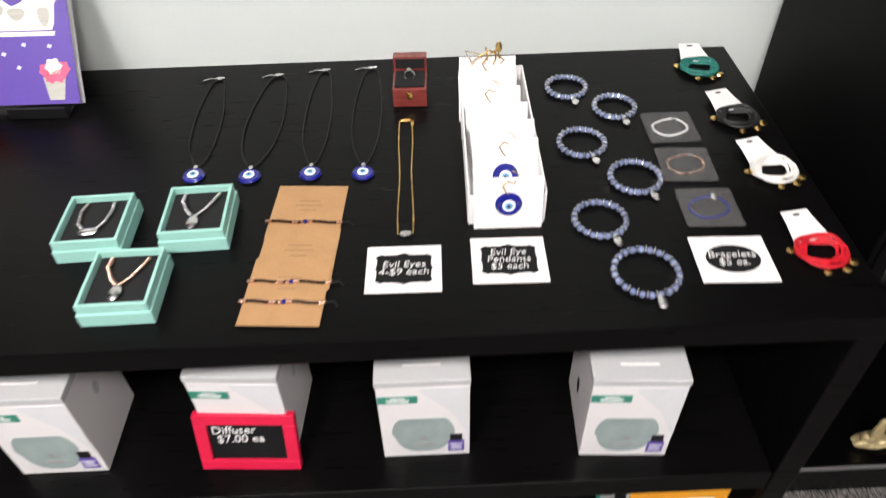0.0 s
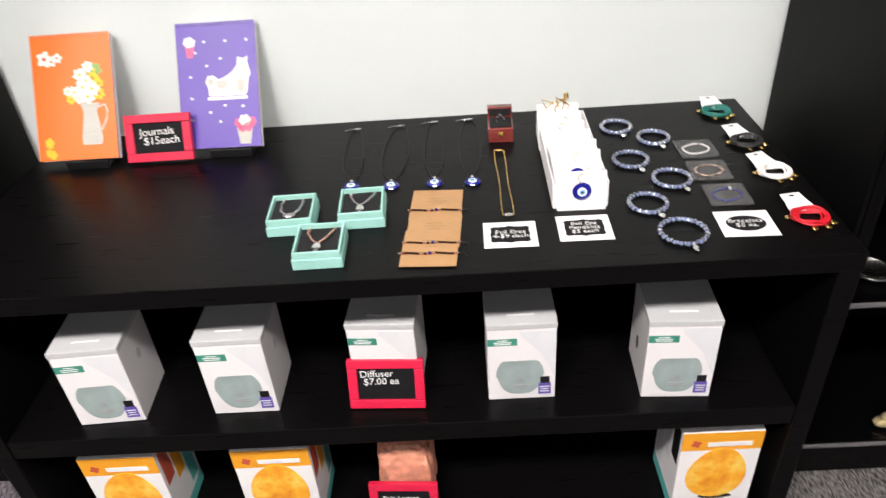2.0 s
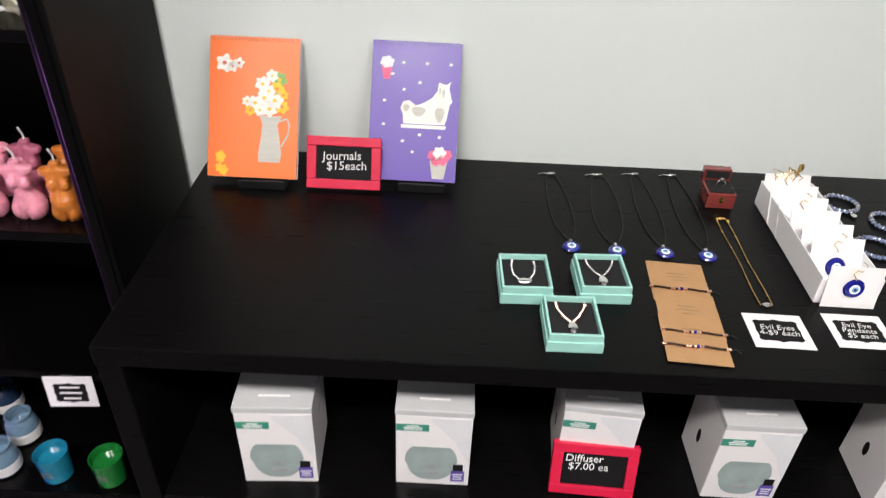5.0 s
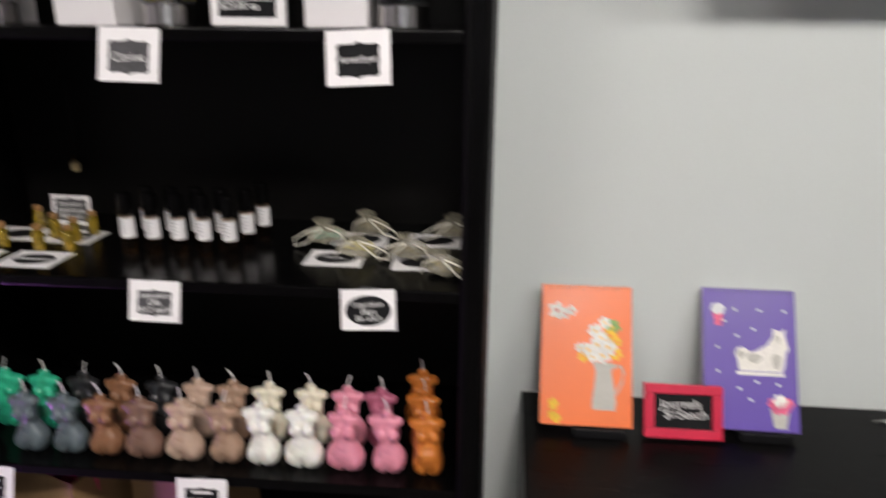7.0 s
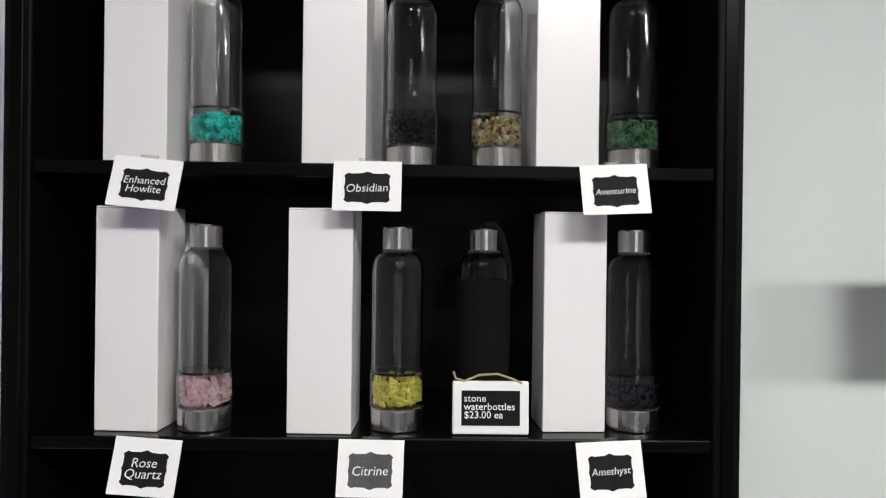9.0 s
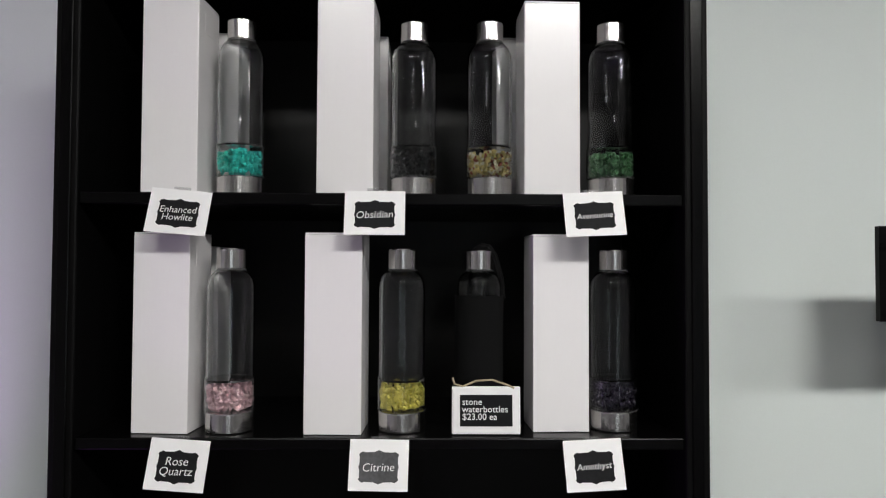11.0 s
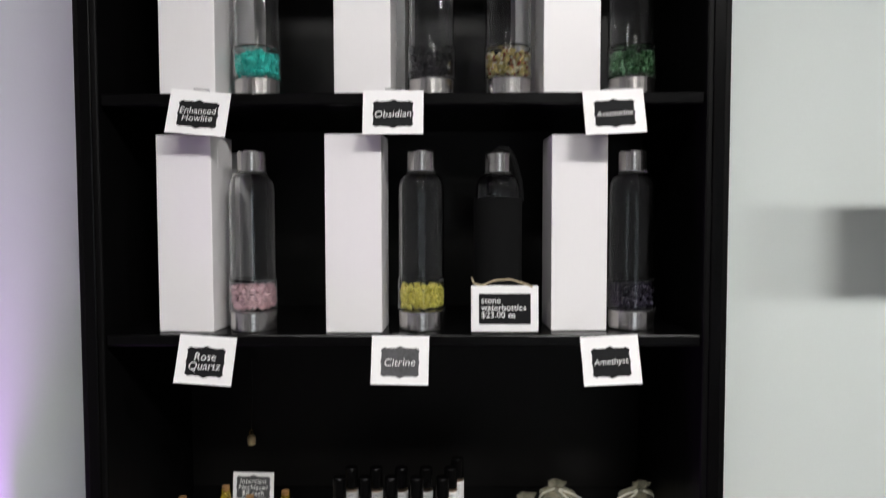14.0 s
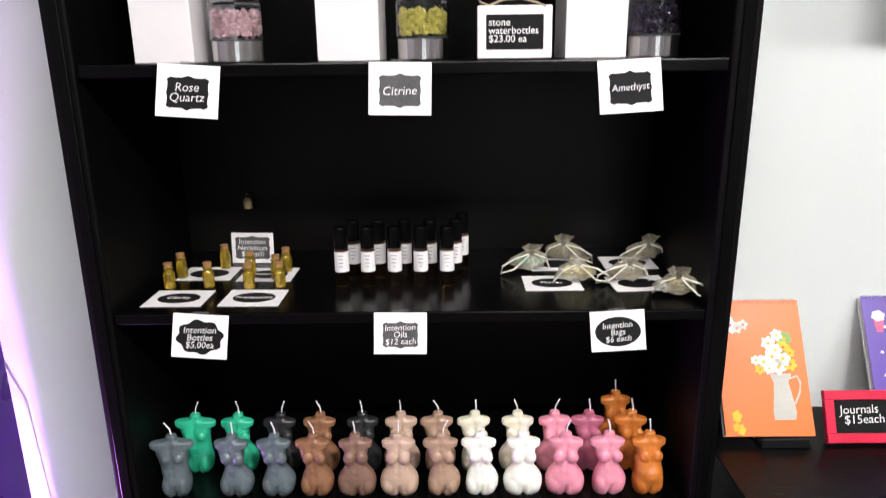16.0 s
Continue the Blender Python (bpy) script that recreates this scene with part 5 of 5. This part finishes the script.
def pendant_rack():
    r = thing("pendant_box", "long white card box of eye pendants on cards", "display box")
    w, d, h = 0.094, 0.30, 0.05
    part("bottom", block(-w / 2, w / 2, 0, d, 0.0005, 0.003), CARD, r)
    for s in (-1, 1):
        part("side", block(s * w / 2 - 0.0012, s * w / 2 + 0.0012, 0.0005, d, 0.0032, h, 0.0005), CARD, r)
    part("front", block(-w / 2 + 0.0013, w / 2 - 0.0013, 0.0, 0.002, 0.0032, h - 0.004), CARD, r)
    part("back", block(-w / 2 + 0.0013, w / 2 - 0.0013, d - 0.002, d, 0.0032, h), CARD, r)
    finish(r, pose(0.092, 0.893, TZ, 0, 0, -1))
    for i in range(7):
        c = thing("pendant_card", "white card carrying a blue glass eye pendant on gold wire", "pendant card", "pendant cards")
        y = 0.0 if i == 0 else 0.012 + 0.042 * i
        part("card", block(-0.042, 0.042, 0, 0.001, 0, 0.072), CARD, c)
        evil_eye(c, 0.0165, pose(0, -0.0005, 0.036 if i == 0 else 0.024, 90, 0, 0))
        if i not in (2, 3, 5):
            wire = tube([(0, -0.004, 0.05), (-0.004, -0.006, 0.055), (-0.008, -0.003, 0.062), (-0.002, -0.002, 0.068), (0.006, 0.0, 0.064), (0.012, 0.001, 0.075), (0.004, 0.002, 0.08)], 0.0008)
            part("wire", wire, GOLD, c, "gold wire bail")
        if i == 0:
            finish(c, pose(0.093, 0.884, TZ + 0.0006, -8, 0, -1))
        else:
            finish(c, pose(0.092 + 0.005 * math.sin(i), 0.893 + y, TZ + 0.0042, -24, 0, -1))
    t = thing("gold_charms", "tangle of thin gold charm chains at the box end", "charms")
    b = bmesh.new()
    for i in range(5):
        x0 = random.uniform(-0.03, 0.03)
        tube([(x0, 0, 0), (x0 + random.uniform(-0.015, 0.015), -0.004, 0.02), (x0 + random.uniform(-0.02, 0.02), -0.002, 0.035), (x0 + 0.01, 0.003, 0.02 + 0.006 * i), (x0 + 0.016, 0, 0.006)], 0.001, b)
    part("chains", b, GOLD, t)
    part("charm", ball(0.012, -0.003, 0.04, 0.005, 0.002, 0.009), GOLD, t)
    finish(t, pose(0.095, 1.184, TZ + 0.047))


pendant_rack()

BEAD = bpy.data.meshes.new("bead")
_bm = bmesh.new()
bmesh.ops.create_icosphere(_bm, subdivisions=2, radius=1)
_bm.to_mesh(BEAD)
_bm.free()
BEAD.materials.append(LAVENDER)
for _p in BEAD.polygons:
    _p.use_smooth = True
SPACER = bpy.data.meshes.new("spacer")
_bm = lathe([(0.6, -0.25), (1, -0.1), (1, 0.1), (0.6, 0.25)], 10)
_bm.to_mesh(SPACER)
_bm.free()
SPACER.materials.append(SILVER)


def bead_bracelet(x, y, turn, r=0.031):
    b = thing("bead_bracelet", "blue-grey glass bead bracelet with silver spacers and a charm", "bracelet", "blue-grey bead bracelets")
    n = 22
    for i in range(n):
        a = 2 * math.pi * i / n
        s = 0.0042 * random.uniform(0.9, 1.08)
        shared("bead", BEAD, b, Matrix.Translation((r * math.cos(a), r * math.sin(a), 0.0044)) @ Matrix.Diagonal((s, s, s, 1)))
        a += math.pi / n
        shared("spacer", SPACER, b, Matrix.Translation((r * math.cos(a), r * math.sin(a), 0.0044)) @ Matrix.Rotation(a + math.pi / 2, 4, "Z") @ Matrix.Rotation(math.pi / 2, 4, "Y") @ Matrix.Scale(0.0052, 4))
    part("charm", ball(0.004, -r - 0.011, 0.0035, 0.006, 0.008, 0.0022, ball(0.003, -r - 0.003, 0.006, 0.004, 0.003, 0.002)), SILVER, b, "silver charm")
    finish(b, pose(x - 0.007, y, T, 0, 0, turn))


for x, y, tn, r in ((0.224, 1.2, 5, 0.03), (0.287, 1.14, 8, 0.03), (0.222, 1.052, 12, 0.032), (0.279, 0.97, 18, 0.033), (0.216, 0.889, 14, 0.032), (0.251, 0.795, 4, 0.037)):
    bead_bracelet(x, y, tn, r)


def baggie(x, y, turn, mat, kind):
    g = thing("bracelet_bag", "clear plastic bag holding a thin bracelet, lying flat", "bracelet bag", "bagged bracelets")
    part("film", block(-0.036, 0.036, -0.036, 0.036, 0.0004, 0.0052, 0.002), FILM, g)
    part("bracelet", tube([(0.025 * math.cos(a), 0.02 * math.sin(a) * (1 + 0.15 * math.sin(2 * a)), 0.0025) for a in (2 * math.pi * i / 30 for i in range(30))], 0.0017, None, 6, True), mat, g)
    part("clasp", ball(0.012, 0.02, 0.0028, 0.005, 0.007 if kind else 0.003, 0.002), SILVER, g)
    finish(g, pose(x - 0.007, y, T, 0, 0, turn))


baggie(0.356, 1.083, 0, CARD, 0)
baggie(0.354, 0.995, -3, ROSEGOLD, 0)
baggie(0.358, 0.905, -2, COBALTP, 1)


def strand_bracelet(x, y, turn, mat, colour):
    b = thing("strand_bracelet", colour + " multi-strand bracelet on a white hang card", "bracelet", "carded strand bracelets")
    part("hang_card", prism([(-0.019, 0.024), (-0.024, -0.004), (0.024, -0.004), (0.019, 0.024), (0.017, 0.044), (-0.017, 0.044)], -0.0008, 0), CARD, b, "white hang card").matrix_basis = pose(0, 0.0, 0.006, -84, 0, 0)
    part("hang_slot", prism(oval(0, 0.037, 0.005, 0.002, 12), -0.0012, -0.0006), DARKPRINT, b).matrix_basis = pose(0, 0.0, 0.006, -84, 0, 0)
    for k in range(6):
        r = 0.02 + 0.0022 * k
        pts = [((r + 0.003 * math.sin(2 * a + k)) * math.cos(a), -0.022 + (r * 0.85 + 0.002 * math.cos(3 * a + k)) * math.sin(a), 0.0035 + 0.0022 * (k % 3) + 0.001 * math.sin(3 * a + k)) for a in (2 * math.pi * i / 34 for i in range(34))]
        part("strand", tube(pts, 0.0021, None, 6, True), mat, b)
    for a, s in ((-1.2, 1), (-0.7, 1.2), (-1.9, 0.9), (2.9, 1)):
        part("gold_charm", ball(0.034 * math.cos(a), -0.022 + 0.034 * math.sin(a), 0.004, 0.006 * s, 0.005 * s, 0.003), GOLD, b)
    finish(b, pose(x - 0.007, y, T, 0, 0, turn) @ Matrix.Scale(1.02, 4))


strand_bracelet(0.446, 1.265, 0, material("green_cord", (0.01, 0.17, 0.14), 0.6, 0, 0.3, 200, 0.3), "teal green")
strand_bracelet(0.455, 1.12, 12, material("black_strands", (0.01, 0.01, 0.011), 0.5, 0, 0.3, 200, 0.3), "black")
strand_bracelet(0.46, 0.993, 14, material("white_strands", (0.78, 0.77, 0.74), 0.5, 0, 0.1, 200, 0.3), "white")
strand_bracelet(0.46, 0.838, 8, material("red_strands", (0.55, 0.008, 0.02), 0.5, 0, 0.3, 200, 0.3), "red")


# ---- second bookcase ----
def figurine(x, y, z, turn, k=1.0):
    f = thing("figurine", "antique gold carved seated statue on a bookcase shelf", "figurine", "gold statues")
    bm = bmesh.new()
    for q in ((0, 0.004, 0.007, 0.046, 0.022, 0.007), (-0.026, -0.006, 0.01, 0.022, 0.009, 0.007), (0.026, -0.006, 0.01, 0.022, 0.009, 0.007), (-0.004, 0, 0.03, 0.012, 0.01, 0.024), (0.0, 0, 0.054, 0.016, 0.009, 0.012), (0.018, -0.004, 0.083, 0.012, 0.01, 0.014), (0.01, -0.002, 0.07, 0.006, 0.006, 0.01), (-0.018, -0.004, 0.036, 0.005, 0.005, 0.02), (0.024, -0.008, 0.055, 0.005, 0.005, 0.024), (-0.012, 0.002, 0.018, 0.02, 0.014, 0.01)):
        ball(*[c * 1.05 for c in q], bm, 2)
    part("body", bm, BRONZE, f, "", True)
    finish(f, pose(x, y, z, 0, 0, turn) @ Matrix.Diagonal((0.85 * k, 0.85 * k, 1.32 * k, 1)))


figurine(0.838, 0.935, 0.1, 0)
figurine(0.985, 0.935, 0.1, -10)
figurine(0.9, 0.95, 0.51, 0, 0.5)


def silver_dish():
    d = thing("dish", "shallow silver dish on the bookcase shelf", "dish")
    part("bowl", lathe([(0.0, 0.0005), (0.025, 0.0005), (0.05, 0.014), (0.056, 0.02), (0.054, 0.021), (0.048, 0.016), (0.024, 0.004), (0.0, 0.004)], 32), STEEL, d, "", True)
    part("rim", tube([(0.0555 * math.cos(a), 0.0555 * math.sin(a), 0.0225) for a in (2 * math.pi * i / 32 for i in range(32))], 0.0018, None, 6, True), SILVER, d)
    finish(d, pose(0.7, 0.975, 0.51) @ Matrix.Scale(0.7, 4))


silver_dish()
